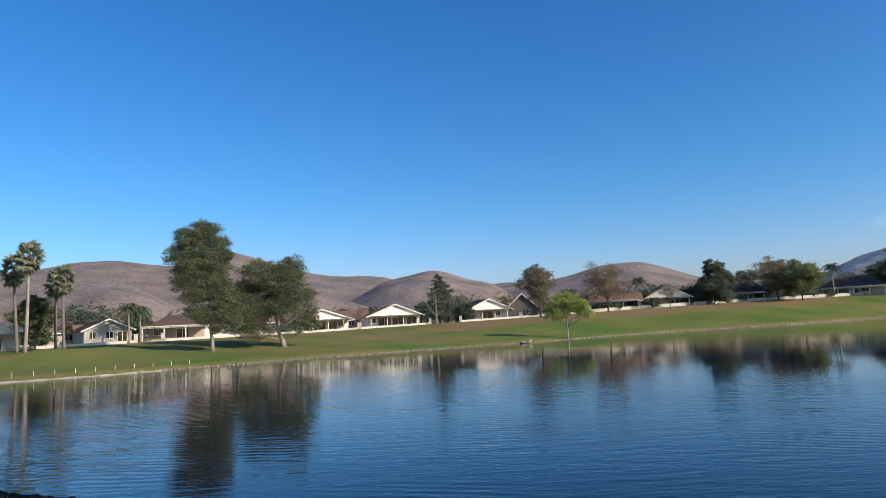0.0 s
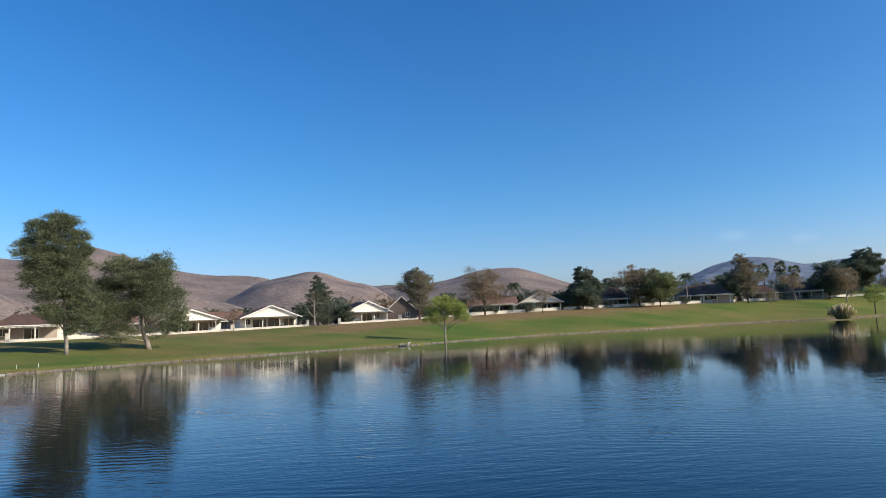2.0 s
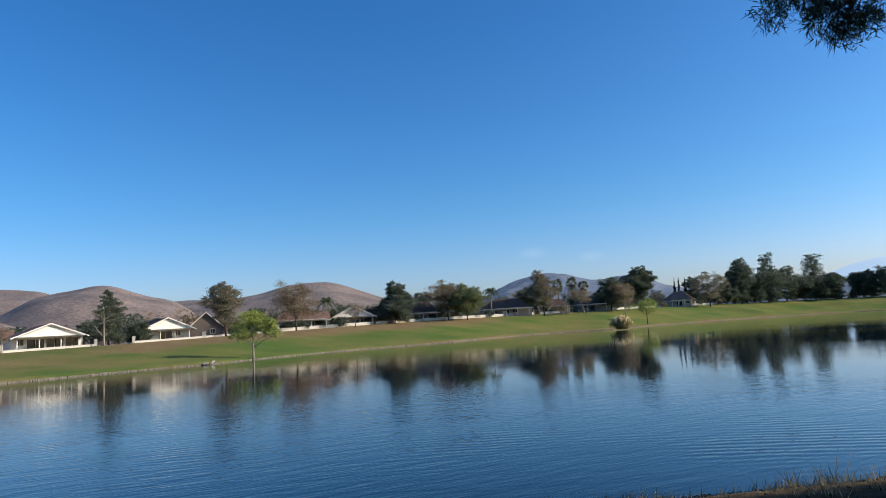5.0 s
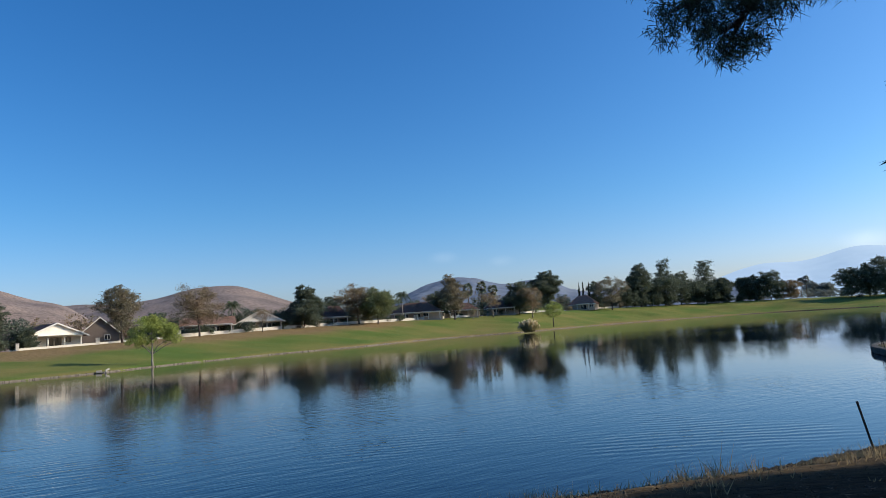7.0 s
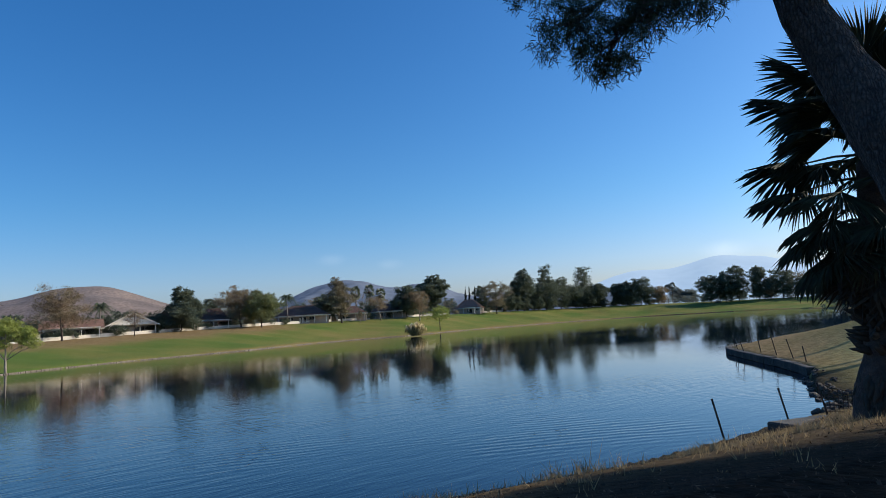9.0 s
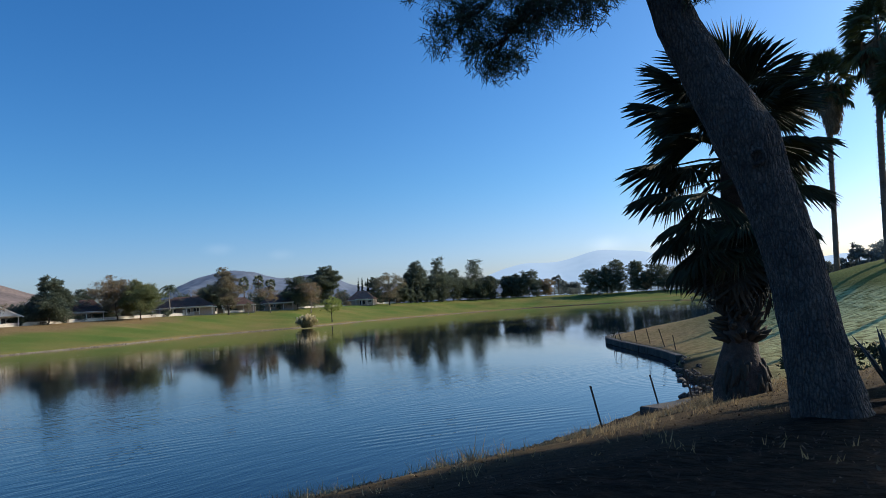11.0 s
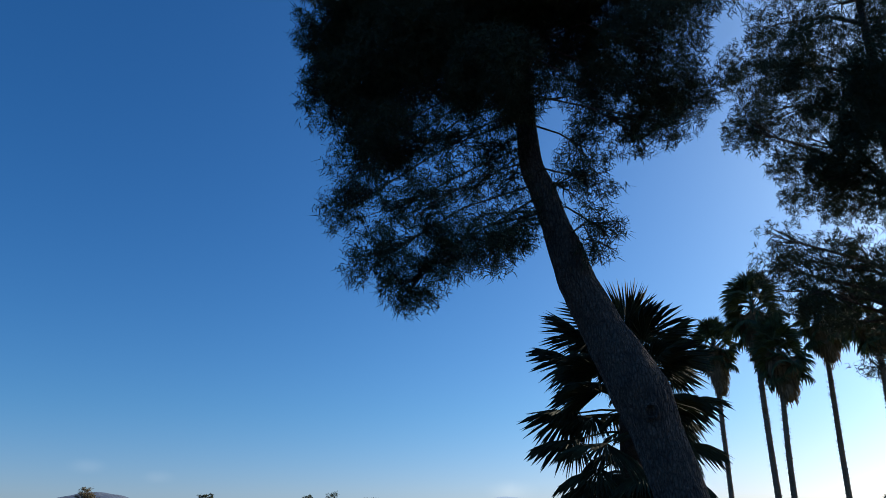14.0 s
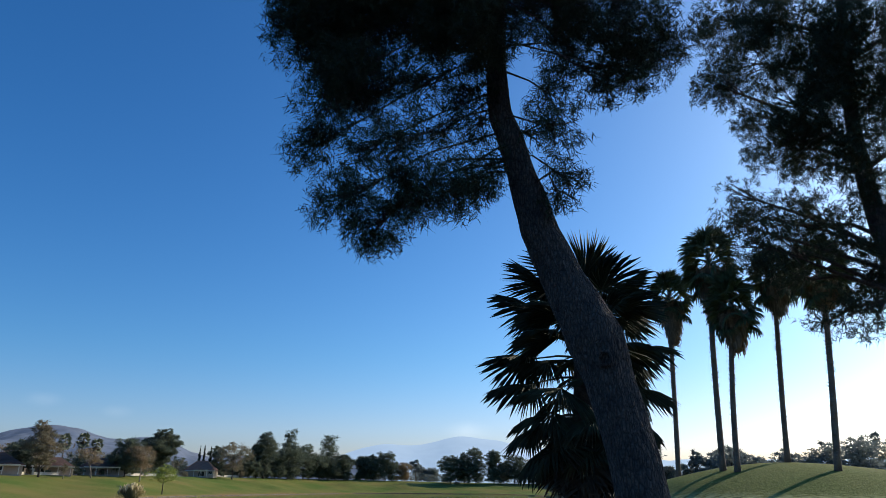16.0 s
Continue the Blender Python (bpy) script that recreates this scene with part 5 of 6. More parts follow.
UPPER = [(-48.5, 1.069, 9.1, 0.9, 1.2), (-51.8, 0.883, 9.2, 0.85, 1.2), (-51.9, 0.71, 8.6, 0.66, 1), (-55.6, 0.643, 8.2, 0.49, 0.9), (-57.8, 1.065, 7.8, 1.01, 1.5), (-59.4, 0.826, 8.4, 1, 1.6), (-66.5, 0.971, 8.4, 1.15, 1.6),
         (-67.3, 0.757, 7.8, 0.65, 1.3), (-74.6, 1.045, 7.8, 1.08, 1.6), (-75.5, 0.833, 9.5, 0.91, 1.3), (-82.5, 0.973, 8.9, 1.07, 1.4), (-82.1, 0.766, 8.1, 0.66, 1.1), (-87.7, 0.88, 8.5, 0.66, 1), (-83.5, 0.661, 9.5, 0.59, 0.9), (-76.6, 0.711, 9.3, 0.57, 0.8)]
LOWER = [(-52.7, 0.516, 9, 0.42, 0.6), (-55.6, 0.427, 8.5, 0.46, 0.9), (-58.8, 0.39, 8.6, 0.43, 0.9), (-61.9, 0.449, 8.8, 0.49, 0.8), (-65.6, 0.458, 8.1, 0.45, 0.8), (-68.4, 0.487, 8.7, 0.41, 0.6), (-59.7, 0.522, 8.3, 0.48, 0.6),
         (-64.1, 0.555, 9.1, 0.53, 0.5), (-75.1, 0.552, 8.1, 0.38, 0.6), (-75.7, 0.466, 8.8, 0.32, 0.5), (-74.7, 0.62, 9, 0.44, 0.6), (-81.9, 0.64, 8.6, 0.42, 0.8), (-79.5, 0.63, 8.8, 0.36, 0.6), (-66, 0.445, 8.4, 0.3, 0.6), (-75, 0.435, 8.6, 0.25, 0.4), (-61.6, 0.42, 8.4, 0.32, 0.6)]
MIDDLE = [ (-53.6, 0.571, 8.3, 0.44, 0.5), (-57.9, 0.599, 8.7, 0.52, 0.55), (-62.5, 0.63, 8.2, 0.49, 0.6), (-67, 0.616, 8.8, 0.44, 0.6), (-56.5, 0.499, 8.7, 0.37, 0.4), (-68, 0.552, 8.5, 0.33, 0.4), (-72.9, 0.534, 8.9, 0.3, 0.4) ]
CREST = [(-69.4, 1.389, 8.4, 1.6, 1.0), (-53, 1.339, 8.9, 1.3, 1.0), (-84.6, 1.259, 8.9, 1.3, 1.0), (-70.3, 1.798, 8.2, 1.7, 0.8)]
OPEN_UPPER = [(-91.3, 0.693, 17.9, 0.98, 0.9), (-89.6, 0.587, 16.1, 0.64, 0.8), (-92.6, 0.612, 17.4, 1.07, 1), (-96.5, 0.648, 17.2, 1.33, 1.1), (-95, 0.528, 16.6, 1.11, 1.1), (-92.7, 0.516, 16.9, 0.72, 0.7), (-93.9, 0.459, 18.2, 0.9, 0.9),
              (-98.9, 0.581, 16.9, 1.25, 0.9), (-97.3, 0.469, 16.5, 1.06, 1), (-100.5, 0.505, 17.9, 1.27, 0.9), (-101.9, 0.606, 17.3, 1.25, 1), (-95.7, 0.423, 18.2, 0.73, 0.6), (-99.1, 0.407, 16.7, 0.9, 0.8)]
OPEN_LOWER = [(-90, 0.401, 17, 0.5, 0.5), (-89.2, 0.359, 18, 0.59, 0.7), (-91.4, 0.361, 17.4, 0.71, 0.8), (-93.3, 0.346, 17.4, 0.83, 0.9), (-90.2, 0.321, 16.9, 0.68, 0.9), (-92.6, 0.306, 16.4, 0.78, 1), (-95.3, 0.339, 18.3, 0.85, 0.9),
              (-96.9, 0.308, 16.6, 0.75, 0.9), (-97.9, 0.258, 18.1, 0.8, 0.8), (-95.9, 0.21, 17.1, 0.63, 0.6), (-94.3, 0.202, 18.3, 0.48, 0.4), (-97.7, 0.205, 17.2, 0.62, 0.6), (-93.4, 0.263, 18.3, 0.56, 0.7)]
# lobes mostly out of view, added and weighted to shade the near bank
OPEN_SHADE = [(-110, 0.5, 18.5, 1.4, 1), (-112, 0.75, 19, 1.5, 1), (-108, 0.32, 18.5, 1.1, 0.8), (-111, 0.35, 20, 1.3, 0.9), (-104, 0.35, 20.5, 1.3, 0.9), (-107, 0.6, 20.5, 1.5, 1), (-103, 0.75, 20, 1.4, 1), (-101, 0.24, 20.5, 1.2, 1.2), (-104, 0.26, 19.5, 1.2, 1.2), (-107, 0.25, 19, 1.2, 1)]
OPEN_CREST = [(-100.6, 0.84, 17.5, 0.98, 0.9), (-104, 0.838, 16.9, 1.38, 1), (-104.8, 0.719, 17.9, 1.37, 1), (-94.5, 0.76, 17.7, 1.01, 0.9), (-99, 0.757, 17.8, 1.14, 1), (-105.9, 0.959, 17.3, 1.47, 1), (-105, 0.4, 17.5, 1.2, 0.8), (-103, 0.52, 17.5, 1.2, 0.8)]


def lobe(az, el, dist, r, w=1.0):
    x, y = polar(az, dist)
    return (x, y, EYE + el * dist, r * 1.18, r * 1.18, r * 1.05, w)


pine = near_pine("leaning_pine", "large leaning pine with dark needles and ridged bark", PINE, PINE_R, [lobe(*q) for q in [(*q[:4], q[4] * (2.5 if q[0] > -74 else 1.35)) for q in UPPER] + MIDDLE + [(q[0], q[1] - 0.013, *q[2:]) for q in LOWER] + CREST], 60000, 201, 10, 0.14, 0.0062, 0.1, -0.6, 0.018, 40)
near_pine("open_pine", "open-crowned pine with upright dark limbs", [(17.3, -3.4, 1.9), (17.4, -3.2, 5.2), (17.5, -2.85, 8.8), (17.5, -2.75, 10.4), (17.4, -2.75, 12), (17.4, -3.0, 14.4), (17.4, -3.2, 18)],
          [0.3, 0.26, 0.22, 0.2, 0.16, 0.12, 0.04], [lobe(*q) for q in [(*q[:4], q[4] * 1.5) for q in OPEN_UPPER] + [(*q[:4], q[4] * 0.95) for q in OPEN_LOWER] + OPEN_CREST + [(*q[:4], q[4] * 2.2) for q in OPEN_SHADE]], 34000, 203, 11, 0.165, 0.009, 0.2, 0.6, 0.06, 15)


# ---- the shaggy palm by the water ----
def shaggy_palm():
    base, heart = Vector((14.63, 3.8, 1.0)), Vector((14.7, 3.46, 6.75))
    root = thing("shaggy_fan_palm", pose(*base), "dark fan palm with a thick shaggy trunk by the shore", "palm")
    g = random.Random(31)
    up = heart - base
    tall = up.length
    levels = ((-0.2, 0.54), (0.15, 0.52), (0.4, 0.5), (0.75, 0.47), (1.05, 0.38), (1.3, 0.31), (1.55, 0.32), (1.75, 0.29), (2.1, 0.25), (2.8, 0.27), (3.6, 0.29), (4.6, 0.28), (5.4, 0.24), (tall, 0.16))
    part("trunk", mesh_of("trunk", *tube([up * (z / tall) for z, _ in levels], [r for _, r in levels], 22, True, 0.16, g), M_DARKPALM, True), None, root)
    # stubs of old leaves: those low down hang as a ragged collar, those above stand out
    boot_v, boot_f = tube([(0, 0, 0), (0.03, 0, 0.1), (0.1, 0, 0.22), (0.13, 0, 0.3)], [0.055, 0.06, 0.04, 0.008], 5)
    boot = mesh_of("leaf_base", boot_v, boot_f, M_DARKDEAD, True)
    for k in range(230):
        low = k < 130
        z = g.uniform(0.38, 1.0) if low else 1.35 + 1.1 * g.random() ** 1.7
        a = k * 137.5 + g.uniform(-30, 30)
        r = float(np.interp(z, [q[0] for q in levels], [q[1] for q in levels])) * 0.93
        p = up * (z / tall) + Vector((math.cos(radians(a)) * r, math.sin(radians(a)) * r, 0))
        tip = g.uniform(150, 178) if low else g.uniform(40, 85)
        part("leaf_base", boot, None, root, "", pose(p.x, p.y, p.z, 0, 0, a) @ pose(0, 0, 0, g.uniform(-20, 20), tip - 25, 0) @ Matrix.Scale(g.uniform(0.6, 1.0) if low else g.uniform(0.8, 1.2), 4))
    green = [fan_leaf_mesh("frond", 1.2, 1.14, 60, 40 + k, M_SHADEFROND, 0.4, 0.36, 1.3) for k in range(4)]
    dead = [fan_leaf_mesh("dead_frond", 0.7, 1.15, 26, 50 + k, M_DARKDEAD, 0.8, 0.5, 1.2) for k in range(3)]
    # rows of leaves, the youngest upright; the stem's shaded side toward the lawn bears shorter ones
    rows = ((5.75, 80, 4, 0.88, 14), (5.7, 50, 6, 0.9, 104), (5.5, 22, 6, 0.9, 102), (5.1, 5, 6, 0.94, 108), (4.6, -9, 6, 0.9, 100), (4.1, -22, 7, 0.84, 104), (3.75, -36, 8, 0.78, 95), (4.9, -2, 7, 0.66, 80), (5.4, 34, 6, 0.68, 60))
    k = 0
    for z, tilt, n, grow, first in rows:
        for i in range(n):
            a = first + 360 * i / n + g.uniform(-9, 9)
            m = Matrix.Translation(up * ((z + g.uniform(-0.12, 0.12)) / tall)) @ pose(0, 0, 0, 0, -(tilt + g.uniform(-6, 6)), a) @ pose(0, 0, 0, g.uniform(-22, 22)) @ Matrix.Scale(grow * g.uniform(0.95, 1.03) * (1 + 0.09 * math.cos(radians(a - 104))), 4)
            part("frond", green[k % 4], None, root, "", m)
            k += 1
    for k in range(48):
        t = 0.57 + 0.16 * k / 48
        a = k * 137.5
        m = Matrix.Translation(up * t) @ pose(0, 0, 0, 0, g.uniform(40, 80), a) @ pose(0, 0, 0, g.uniform(-40, 40)) @ Matrix.Scale(g.uniform(0.6, 0.85), 4)
        part("dead_frond", dead[k % 3], None, root, "brown hanging dead leaf" if k == 0 else "", m)
    return root


shaggy_palm()


# ---- the water's edge ----
def shore_edge():
    """A low pale curb on the left, then a crib of short upright stones along the far bank."""
    curb_v, curb_f, stone_v, stone_f = [], [], [], []
    g = random.Random(77)
    az = np.arange(46, -67, -0.1)
    pts = [Vector((*polar(a, float(np.interp(a, *SHORE)) - 0.1), 0)) for a in az]
    def block(v, f, p, d, ln, dep, z0, z1):
        s = Vector((-d.y, d.x, 0)) * dep
        o = len(v)
        for q in (p - d * ln, p + d * ln):
            v += [q - s + Vector((0, 0, z0)), q + s + Vector((0, 0, z0)), q + s + Vector((0, 0, z1)), q - s * 0.8 + Vector((0, 0, z1))]
        f += [(o, o + 1, o + 2, o + 3), (o + 7, o + 6, o + 5, o + 4), (o + 3, o + 2, o + 6, o + 7), (o, o + 3, o + 7, o + 4), (o + 1, o + 5, o + 6, o + 2)]
    for k in range(len(az) - 1):
        p, q = pts[k], pts[k + 1]
        d = (q - p).normalized()
        ln = (q - p).length
        if az[k] >= 22.6:
            block(curb_v, curb_f, (p + q) / 2, d, ln * 0.52, 0.12, -0.3, 0.09 + 0.03 * math.sin(k * 0.3))
        else:
            n = max(1, int(ln / 0.36))
            for i in range(n):
                c = p.lerp(q, (i + 0.5) / n) - Vector((-d.y, d.x, 0)) * g.uniform(-0.05, 0.05)
                block(stone_v, stone_f, c, d, ln / n * g.uniform(0.34, 0.47), g.uniform(0.15, 0.22), -0.3, g.uniform(0.11, 0.2))
    root = thing("shore_edge", pose(0, 0, 0), "low curb and upright stones along the far shore", "edging", kind="structure")
    part("curb", mesh_of("curb", curb_v, curb_f, M_CONCRETE), None, root, "pale weathered concrete curb")
    tagged(part("stones", mesh_of("stones", stone_v, stone_f, M_EDGE), None, root, "short upright edging stones"), kind="stuff")


M_EDGE = material("edge_stone_row", (0.19, 0.155, 0.12), 0.9, 0.25, 2.0, (0.135, 0.11, 0.085), island=0.25)


def stone_mesh(name, seed, mat, sx=1.0, sy=0.8, sz=0.6):
    bm = bmesh.new()
    bmesh.ops.create_icosphere(bm, subdivisions=2, radius=1)
    for v in bm.verts:
        n = noise.noise(v.co * 1.4 + Vector((seed * 3.1, 0, 0))) * 0.45 + noise.noise(v.co * 3.1 + Vector((0, seed, 0))) * 0.18
        v.co = Vector((v.co.x * sx, v.co.y * sy, v.co.z * sz)) * (1 + n)
    me = bpy.data.meshes.new(name)
    bm.to_mesh(me)
    bm.free()
    me.materials.append(mat)
    return me


def spit_wall():
    """Blocks that hold the edge of the spit of lawn."""
    root = thing("spit_wall", pose(0, 0, 0), "dark low block wall round a spit of lawn", "wall", kind="structure")
    line = [(32.6, 10.9), (35.0, 12.35), (37.6, 14.15), (40.2, 16.05), (43.6, 18.55), (46.2, 20.35), (48.3, 21.4), (50.4, 21.9), (53, 22.1)]
    g = random.Random(5)
    mesh = mesh_of("block", *_block_mesh(), M_STONE)
    for course in range(2):
        for k in range(len(line) - 1):
            a, b = Vector((*line[k], 0)), Vector((*line[k + 1], 0))
            n = max(1, int((b - a).length / 0.62))
            turn = math.degrees(math.atan2((b - a).y, (b - a).x))
            for i in range(n):
                p = a.lerp(b, (i + (0.5 if course else 0.25)) / n)
                m = pose(p.x, p.y, -0.34 + 0.37 * course + g.uniform(-0.015, 0.015), 0, 0, turn + g.uniform(-3, 3)) @ Matrix.Diagonal(((b - a).length / n / 0.62, g.uniform(0.9, 1.15), 1, 1))
                part("block", mesh, None, root, "", m)


def _block_mesh():
    x, y, h, c = 0.30, 0.19, 0.36, 0.04
    v = [(-x, -y, 0), (x, -y, 0), (x, y, 0), (-x, y, 0), (-x, -y, h - c), (x, -y, h - c), (x, y, h - c), (-x, y, h - c), (-x + c, -y + c, h), (x - c, -y + c, h), (x - c, y - c, h), (-x + c, y - c, h)]
    f = [(3, 2, 1, 0)]
    for o in (0, 4):
        f += [(o + k, o + (k + 1) % 4, o + 4 + (k + 1) % 4, o + 4 + k) for k in range(4)]
    return v, f + [(8, 9, 10, 11)]


def stake(x, y, h, lean_az, lean, label, group, mat, r=0.022, z=None):
    z = ground_z(x, y) if z is None else z
    root = thing("stake", pose(x, y, z), label, "stake", group)
    d = Vector((*polar(lean_az, math.sin(radians(lean))), math.cos(radians(lean))))
    bm = bmesh.new()
    box(bm, -r, r, -r * 0.35, r * 0.35, -0.25, h)
    box(bm, -r * 0.3, r * 0.3, -r * 1.1, r * 1.1, -0.25, h - 0.004)
    part("post", bm, mat, root, "", d.to_track_quat("Z", "Y").to_matrix().to_4x4())
    part("cap", boxes((-r * 1.15, r * 1.15, -r * 1.2, r * 1.2, h, h + 0.05)), mat, root, "", d.to_track_quat("Z", "Y").to_matrix().to_4x4())
    return root


shore_edge()
spit_wall()
for x, y, h in ((15.97, 7.49, 0.98), (18.72, 7.0, 0.9), (19.97, 6.47, 0.85)):
    stake(x, y, h, 25, 11, "leaning rusted steel stake in the bank", "stakes in the near bank", M_STEEL, 0.021)
for k, (x, y, h) in enumerate(((47.6, 20.6, 0.7), (45.6, 19.6, 0.9), (43.2, 18.2, 1.15), (41.8, 16.6, 1.0), (39.6, 14.9, 1.2), (37.2, 13.2, 1.25), (35.4, 12.0, 0.9), (52, 21.2, 1.3), (58, 21.8, 1.4), (66, 22.0, 1.3))):
    stake(x, y, h * 0.8, 25, 7 + k % 3 * 3, "thin dark stake on the spit", "stakes on the spit", M_STEEL, 0.022)
for k in range(11):
    a = 33.8 - 1.32 * k
    x, y = polar(a, float(np.interp(a, *SHORE)) + 2.2)
    stake(x, y, 0.38, 0, 0, "short white stake along the far shore", "white stakes by the shore", M_TRIM, 0.022)


def outfall():
    x, y = polar(-6.93, 99.6)
    root = thing("drain_outfall", pose(x, y, 0.1, 0, 0, -6.93), "pale concrete drain outfall at the shore", "drain")
    part("apron", boxes((-0.6, 0.1, -0.25, 0.3, -0.05, 0.26), bevel=0.04), M_CONCRETE, root)
    v, f = tube([(0.9, 0.6, 0.35), (0.6, -0.1, 0.26), (0.5, -0.6, 0.02)], [0.12, 0.12, 0.12], 12, False)
    part("pipe", mesh_of("pipe", v, f, M_CONCRETE, True), None, root)


outfall()


def rocks():
    g = random.Random(8)
    meshes = [stone_mesh("rock", k, M_ROCK) for k in range(5)]
    spots = [(g.uniform(22.2, 31.5), g.uniform(-1.0, 1.4)) for _ in range(64)]
    for k, (x, off) in enumerate(spots):
        y = float(np.interp(x, [21.8, 23.4, 25.4, 27.6, 30, 32.8], [7.1, 6.8, 7.8, 9.0, 9.9, 10.8])) - 0.15 - off * 0.55 + 0.3
        r = g.uniform(0.06, 0.17) * (1.2 if off < 0 else 0.9)
        z = max(ground_z(x, y), -0.05)
        ob = tagged(new("rock", meshes[k % 5]), "grey-brown rock in the stony inlet", "rock", "rocks in the inlet")
        ob.matrix_basis = pose(x, y, z + r * 0.22, g.uniform(-20, 20), g.uniform(-20, 20), g.uniform(0, 360)) @ Matrix.Scale(r, 4)


rocks()


def wire_panel():
    """A piece of wire fence that sags from a stake over the stones of the inlet."""
    root = thing("wire_panel", pose(19.97, 6.5, 0.3, 16, 0, -72), "sagging rusted wire mesh panel at the water's edge", "fence")
    wide, high = 1.15, 0.85
    def sag(u, v):
        return (u * wide, 0.07 * math.sin(u * 5 + v * 2), v * high - 0.12 * math.sin(math.pi * u) * v)
    for k in range(9):
        part("wire", mesh_of("wire", *tube([sag(q / 8, k / 8) for q in range(9)], [0.01] * 9, 4)), M_STEEL, root)
    for k in range(12):
        part("wire", mesh_of("wire", *tube([sag(k / 11, q / 6) for q in range(7)], [0.01] * 7, 4)), M_STEEL, root)


wire_panel()
slab = thing("concrete_slab", pose(18.9, 6.1, 0.26, 0, 2, -18), "dark weathered concrete slab at the water's edge", "slab")
part("slab", boxes((-1.5, 1.5, -0.65, 0.65, -0.4, 0.12), bevel=0.04), M_SLAB, slab)


def pampas():
    x, y = polar(-41.08, 181.5)
    root = thing("pampas_grass", pose(x, y, 0.2) @ Matrix.Diagonal((1.35, 1.35, 1.1, 1)), "pale pampas grass clump in the shallow water", "grass")
    g = random.Random(3)
    leaf, plume = [], []
    for k in range(1100):
        a, out = g.uniform(0, 6.28), g.uniform(0.3, 2.4)
        b = Vector((math.cos(a), math.sin(a), 0))
        p0, h = b * g.uniform(0, 1.1), g.uniform(1.2, 2.5)
        p1, p2 = p0 + b * out * 0.4 + Vector((0, 0, h)), p0 + b * out + Vector((0, 0, h * g.uniform(-0.1, 0.5)))
        s = Vector((-b.y, b.x, 0)) * 0.028
        leaf.append(([p0 - s, p0 + s, p1 + s, p1 - s, p2], [(0, 1, 2, 3), (3, 2, 4)]))
    for k in range(110):
        a = g.uniform(0, 6.28)
        b = Vector((math.cos(a), math.sin(a), 0))
        q = b * g.uniform(0.1, 2.2)
        q = q + Vector((0, 0, 2.7 - 0.42 * q.length + g.uniform(-0.5, 0.4)))
        plume.append(tube([q - Vector((0, 0, 0.5)), q, q + b * 0.1 + Vector((0, 0, 0.45))], [0.05, 0.16, 0.03], 6))
    part("leaves", mesh_of("leaves", *join(*leaf), M_PAMPAS), None, root)
    part("plumes", mesh_of("plumes", *join(*plume), M_PLUME, True), None, root, "cream feathery plumes")


M_PAMPAS = material("pampas_leaf", (0.36, 0.29, 0.12), 0.9, 0.2, 1.0, (0.2, 0.175, 0.07), island=0.4, translucent=0.5)
M_PLUME = material("pampas_plume", (0.78, 0.65, 0.4), 0.95, 0.2, 4.0, island=0.25, translucent=0.5)
pampas()


# ---- the near bank ----
def near_grass():
    """Dry grass and weeds on the near bank."""
    g = np.random.default_rng(12)
    n = 34000
    x = np.concatenate([g.uniform(2.5, 22, n), g.uniform(-16, -5, 400)])
    y = np.concatenate([g.uniform(-2, 12, n), g.uniform(8, 20, 400)])
    s = lake_distance(x, y)
    r = np.hypot(x, y)
    clump = np.sin(x * 1.7 + 0.6) * np.cos(y * 2.1) + 0.6 * np.sin(x * 4.1 + y * 3.3)
    keep = (s > 0.5) & (g.random(len(x)) < np.interp(s, [0.5, 1.5, 2.5, 4.2, 6], [0.2, 0.8, 1, 0.5, 0.04])) & (r > 6.3) & (g.random(len(x)) < 0.25 + 0.4 * clump) & (np.hypot(x - 8.8, y - 1.5) > 0.6) & (np.hypot(x - 14.6, y - 3.76) > 0.65)
    x, y, s, clump = x[keep], y[keep], s[keep], clump[keep]
    z = land(x, y)[0]
    k = 5
    c = np.repeat(np.stack([x, y, z - 0.01], 1), k, axis=0)
    hgt = np.repeat(0.03 + 0.06 * np.clip(clump + 0.8, 0, 2) * np.interp(s, [0, 1.0, 2.2, 5, 7], [0.15, 0.25, 1.0, 1.6, 0.7]), k) * (0.5 + g.random(len(c)))
    tall = g.random(len(c)) < 0.012
    hgt = np.where(tall, hgt * 1.7, hgt)
    d = g.normal(size=(len(c), 3)) * np.array([0.45, 0.45, 0])
    d[:, 2] = 1
    c[:, :2] += g.normal(size=(len(c), 2)) * 0.05
    side = np.stack([np.cos(g.random(len(c)) * 6.28), np.sin(g.random(len(c)) * 6.28), np.zeros(len(c))], 1) * 0.006
    verts = np.stack([c - side, c + side, c + d * hgt[:, None]], 1).reshape(-1, 3)
    ob = new("dry_grass", mesh_of("dry_grass", verts, np.arange(len(verts)).reshape(-1, 3), M_WEED))
    tagged(ob, "dry straw-coloured grass and weeds on the bank", "grass", kind="stuff")


near_grass()


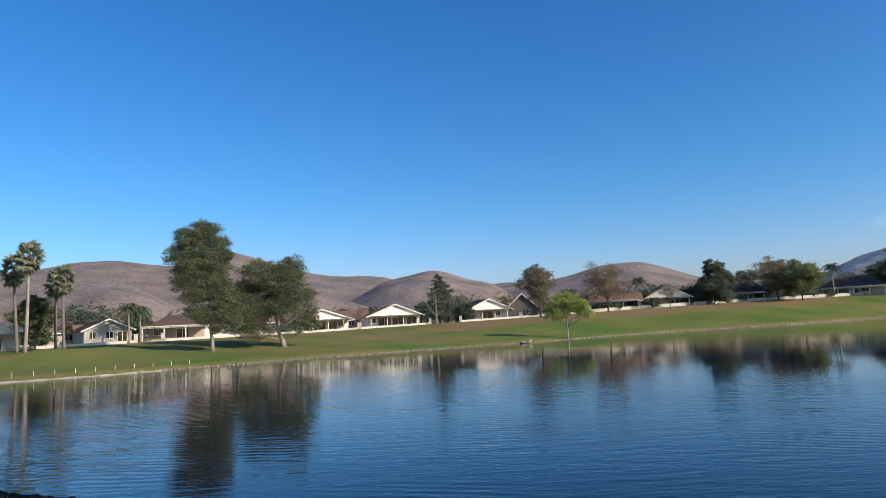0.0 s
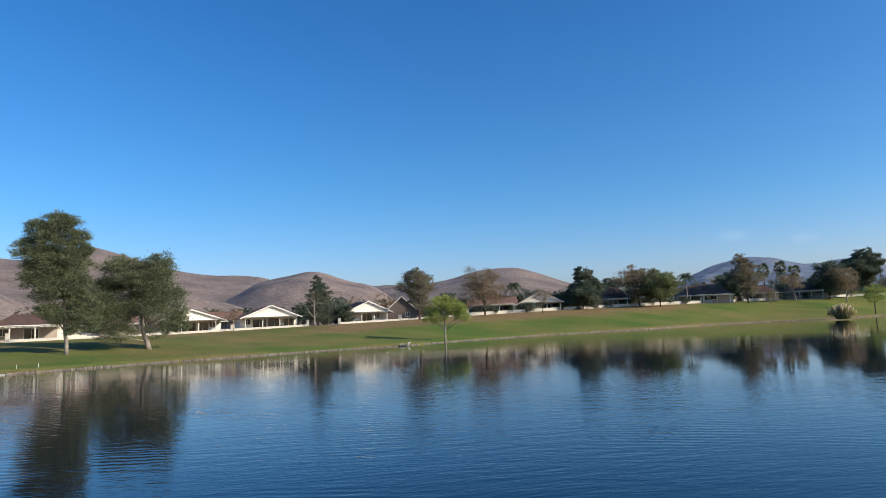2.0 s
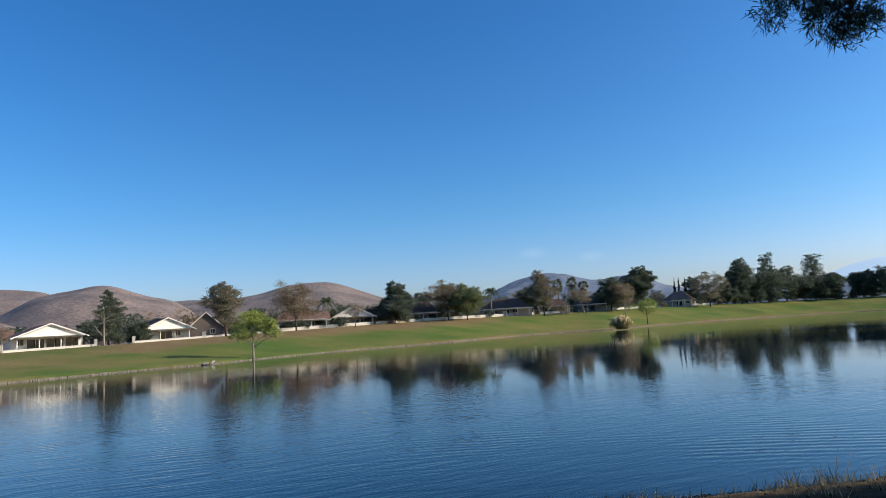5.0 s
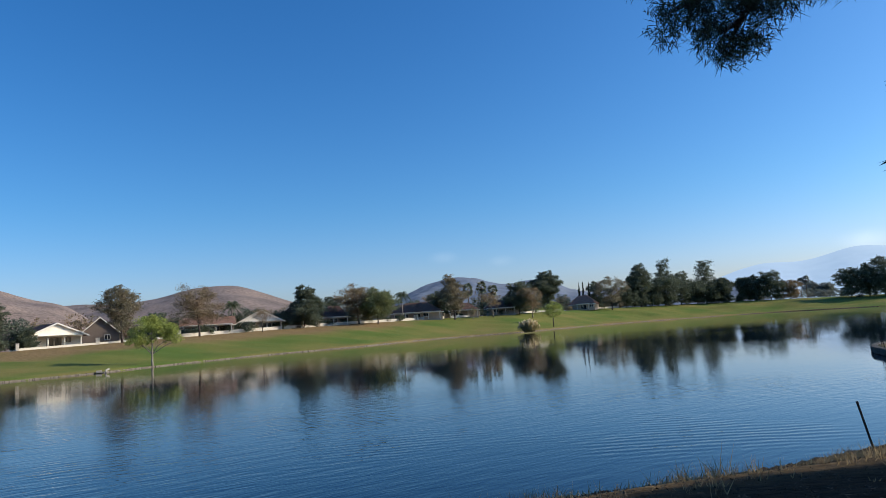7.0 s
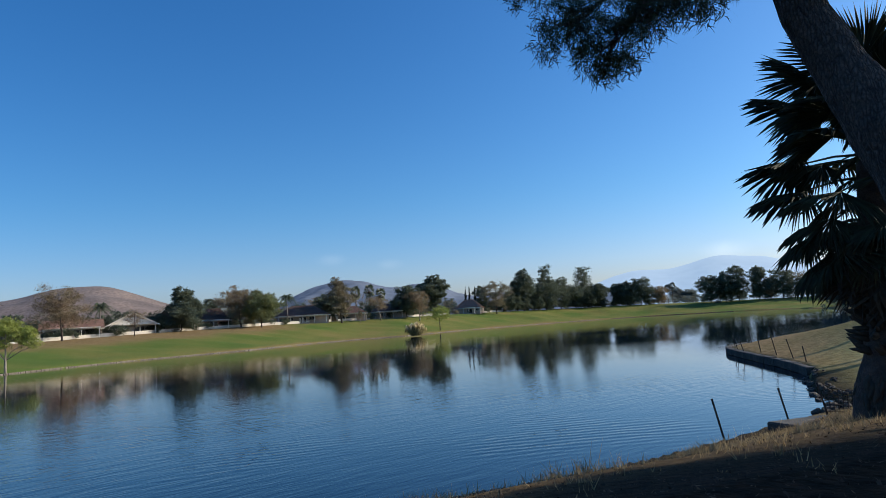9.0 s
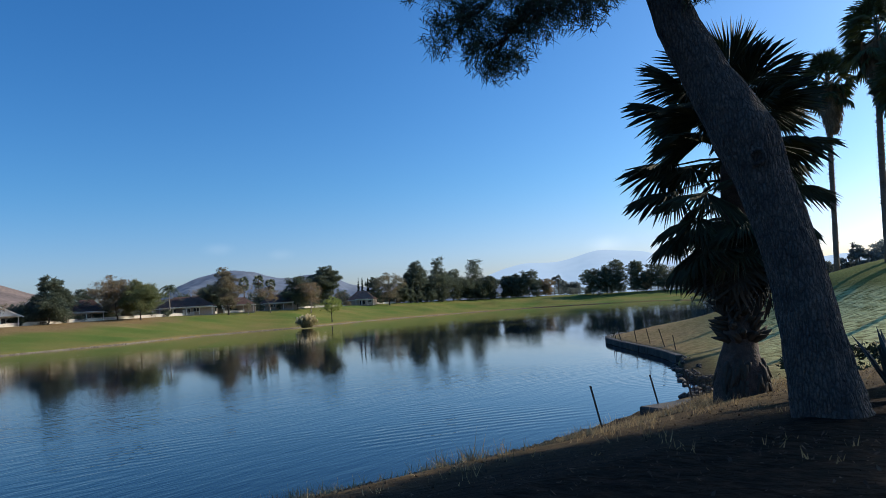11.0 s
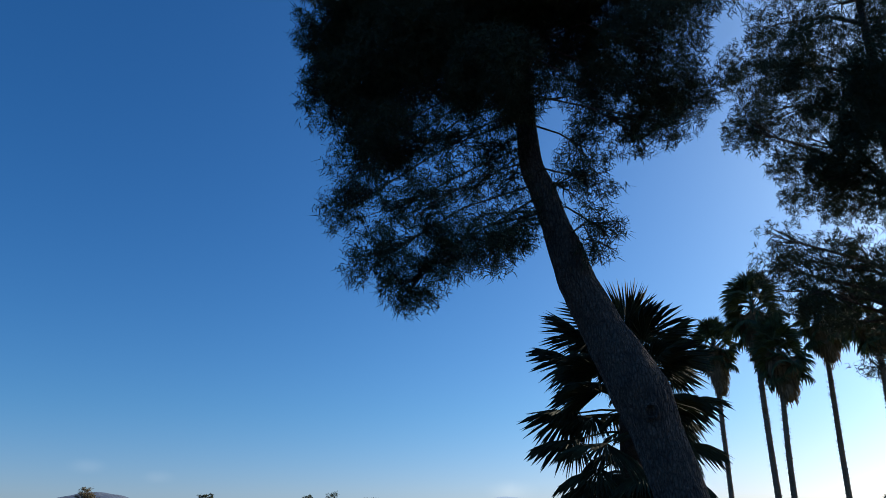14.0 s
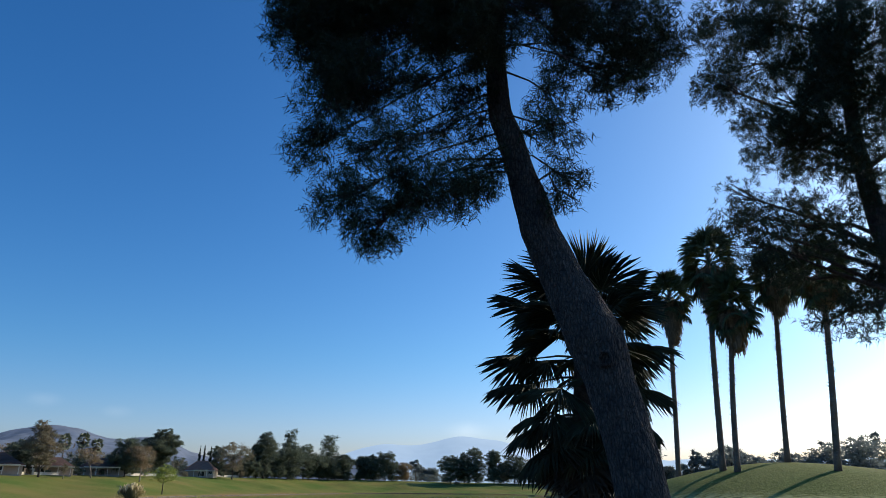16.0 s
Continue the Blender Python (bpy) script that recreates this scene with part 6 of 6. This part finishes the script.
def leaf_litter():
    """Fallen bark chips, leaves and clods on the bare soil."""
    g = np.random.default_rng(44)
    n = 26000
    x, y = g.uniform(3.5, 20, n), g.uniform(-3, 10.5, n)
    s = lake_distance(x, y)
    clump = np.sin(x * 2.3 + 1.1) * np.cos(y * 1.9 + 0.4)
    keep = (s > 0.1) & (np.hypot(x, y) > 3.5) & (g.random(n) < 0.55 + 0.4 * clump) & (np.hypot(x - 8.8, y - 1.4) > 0.5) & (np.hypot(x - 14.65, y - 3.76) > 0.55)
    x, y = x[keep], y[keep]
    p = np.stack([x, y, land(x, y)[0] + 0.012], 1)
    a = g.random(len(x)) * 6.28
    size = 0.009 + 0.022 * g.random(len(x)) ** 3
    u = np.stack([np.cos(a), np.sin(a), g.normal(size=len(x)) * 0.3], 1) * size[:, None]
    w = np.stack([-np.sin(a), np.cos(a), g.normal(size=len(x)) * 0.3], 1) * (size * g.uniform(0.25, 0.8, len(x)))[:, None]
    verts = np.stack([p - u, p + w, p + u + np.array([0, 0, 0.015]), p - w], 1).reshape(-1, 3)
    tagged(new("leaf_litter", mesh_of("leaf_litter", verts, np.arange(len(verts)).reshape(-1, 4), M_LITTER)), "brown leaf litter and bark chips on the soil", "leaf litter", kind="stuff")


# litter darkened like the soil, for the shade under the pines
M_LITTER = material("leaf_litter", (0.065, 0.042, 0.024), 0.95, 0.3, 3.0, (0.03, 0.02, 0.013), island=0.6)
leaf_litter()


def agave(x, y, n, size, seed):
    root = thing("agave", pose(x, y, ground_z(x, y)), "blue-grey agave with upright pointed leaves", "plant")
    g = random.Random(seed)
    for k in range(n):
        a = radians(k * 137.5)
        up = radians(86 - 24 * k / n + g.uniform(-5, 5))
        ln = size * g.uniform(0.8, 1.1)
        d = Vector((math.cos(a) * math.cos(up), math.sin(a) * math.cos(up), math.sin(up)))
        s = Vector((-math.sin(a), math.cos(a), 0))
        nrm = d.cross(s)
        v = []
        for t, w in ((0, 0.06), (0.35, 0.075), (0.75, 0.045)):
            p = d * ln * t + nrm * (-0.10 * ln * t * t)
            v += [p - s * w * size, p + nrm * 0.03 * size, p + s * w * size, p - nrm * 0.02 * size]
        v.append(d * ln - nrm * 0.1 * ln)
        f = [(3, 2, 1, 0)]
        for o in (0, 4):
            f += [(o + i, o + (i + 1) % 4, o + 4 + (i + 1) % 4, o + 4 + i) for i in range(4)]
        f += [(8 + i, 8 + (i + 1) % 4, 12) for i in range(4)]
        part("leaf", mesh_of("leaf", v, f, M_AGAVE, False), None, root)
    return root


agave(*polar(-85.0, 9.9), 12, 0.86, 4)


def low_hedge():
    """A dark low hedge that arches over a gap, on the grass behind the agave."""
    x, y = polar(-88.5, 11.8)
    root = thing("low_hedge", pose(x, y, ground_z(x, y), 0, 0, -88.5), "dark low hedge behind the agave", "hedge")
    for k in range(7):
        part("stem", mesh_of("stem", *tube([(0.9 * k - 1.6, 0.1 * (k % 2), -0.1), (0.9 * k - 1.55, 0, 0.3), (0.9 * k - 1.5, 0, 0.55)], [0.06, 0.05, 0.03], 6), M_BARK, True), None, root)
    blobs = [(-1.75, 0, 0.16, 0.36, 0.36, 0.2), (-1.3, 0, 0.24, 0.36, 0.36, 0.22)] + [(-0.8 + 0.42 * k, 0.06 * (-1) ** k, 0.36 + 0.03 * math.sin(k * 2.1), 0.4, 0.4, 0.2) for k in range(13)] + [(0.4 + 0.5 * k, 0.1, 0.22, 0.4, 0.4, 0.26) for k in range(9)]
    v, f = leaf_cloud(blobs, 14000, 0.05, 71, 0.3)
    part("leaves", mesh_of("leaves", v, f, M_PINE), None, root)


low_hedge()
px, py = polar(-86.7, 8.8)
riser = thing("sprinkler_riser", pose(px, py, ground_z(px, py), 4, 0, 0), "pale plastic sprinkler pipe in the ground", "pipe")
part("pipe", mesh_of("pipe", *tube([(0, 0, -0.1), (0, 0, 0.28)], [0.013, 0.013], 10), M_CONCRETE, True), None, riser)
part("collar", mesh_of("collar", *tube([(0, 0, -0.02), (0, 0, 0.03), (0, 0, 0.06)], [0.04, 0.036, 0.02], 12), M_CONCRETE, True), None, riser)

# the scar of a lost limb on the pine's stem
rim = [(0.5 + 0.05 * math.sin(2 * q)) * 0.14 for q in range(12)]
scar_v, scar_f = [], []
for ring, (grow, out) in enumerate(((1.5, -0.05), (1.25, 0.035), (0.95, 0.04), (0.75, -0.03), (0.05, -0.06))):
    scar_v += [Vector((-out, math.cos(q * math.pi / 6) * rim[q] * grow, math.sin(q * math.pi / 6) * rim[q] * grow * 1.1)) for q in range(12)]
    if ring:
        scar_f += [((ring - 1) * 12 + q, (ring - 1) * 12 + (q + 1) % 12, ring * 12 + (q + 1) % 12, ring * 12 + q) for q in range(12)]
part("knot", mesh_of("knot", scar_v, scar_f, M_BARK, True), None, pine, "dark scar of a lost limb", Matrix.Translation(Vector((8.37, 1.81, 4.86)) - Vector(PINE[0])) @ pose(0, 0, 0, 0, -6, 12))
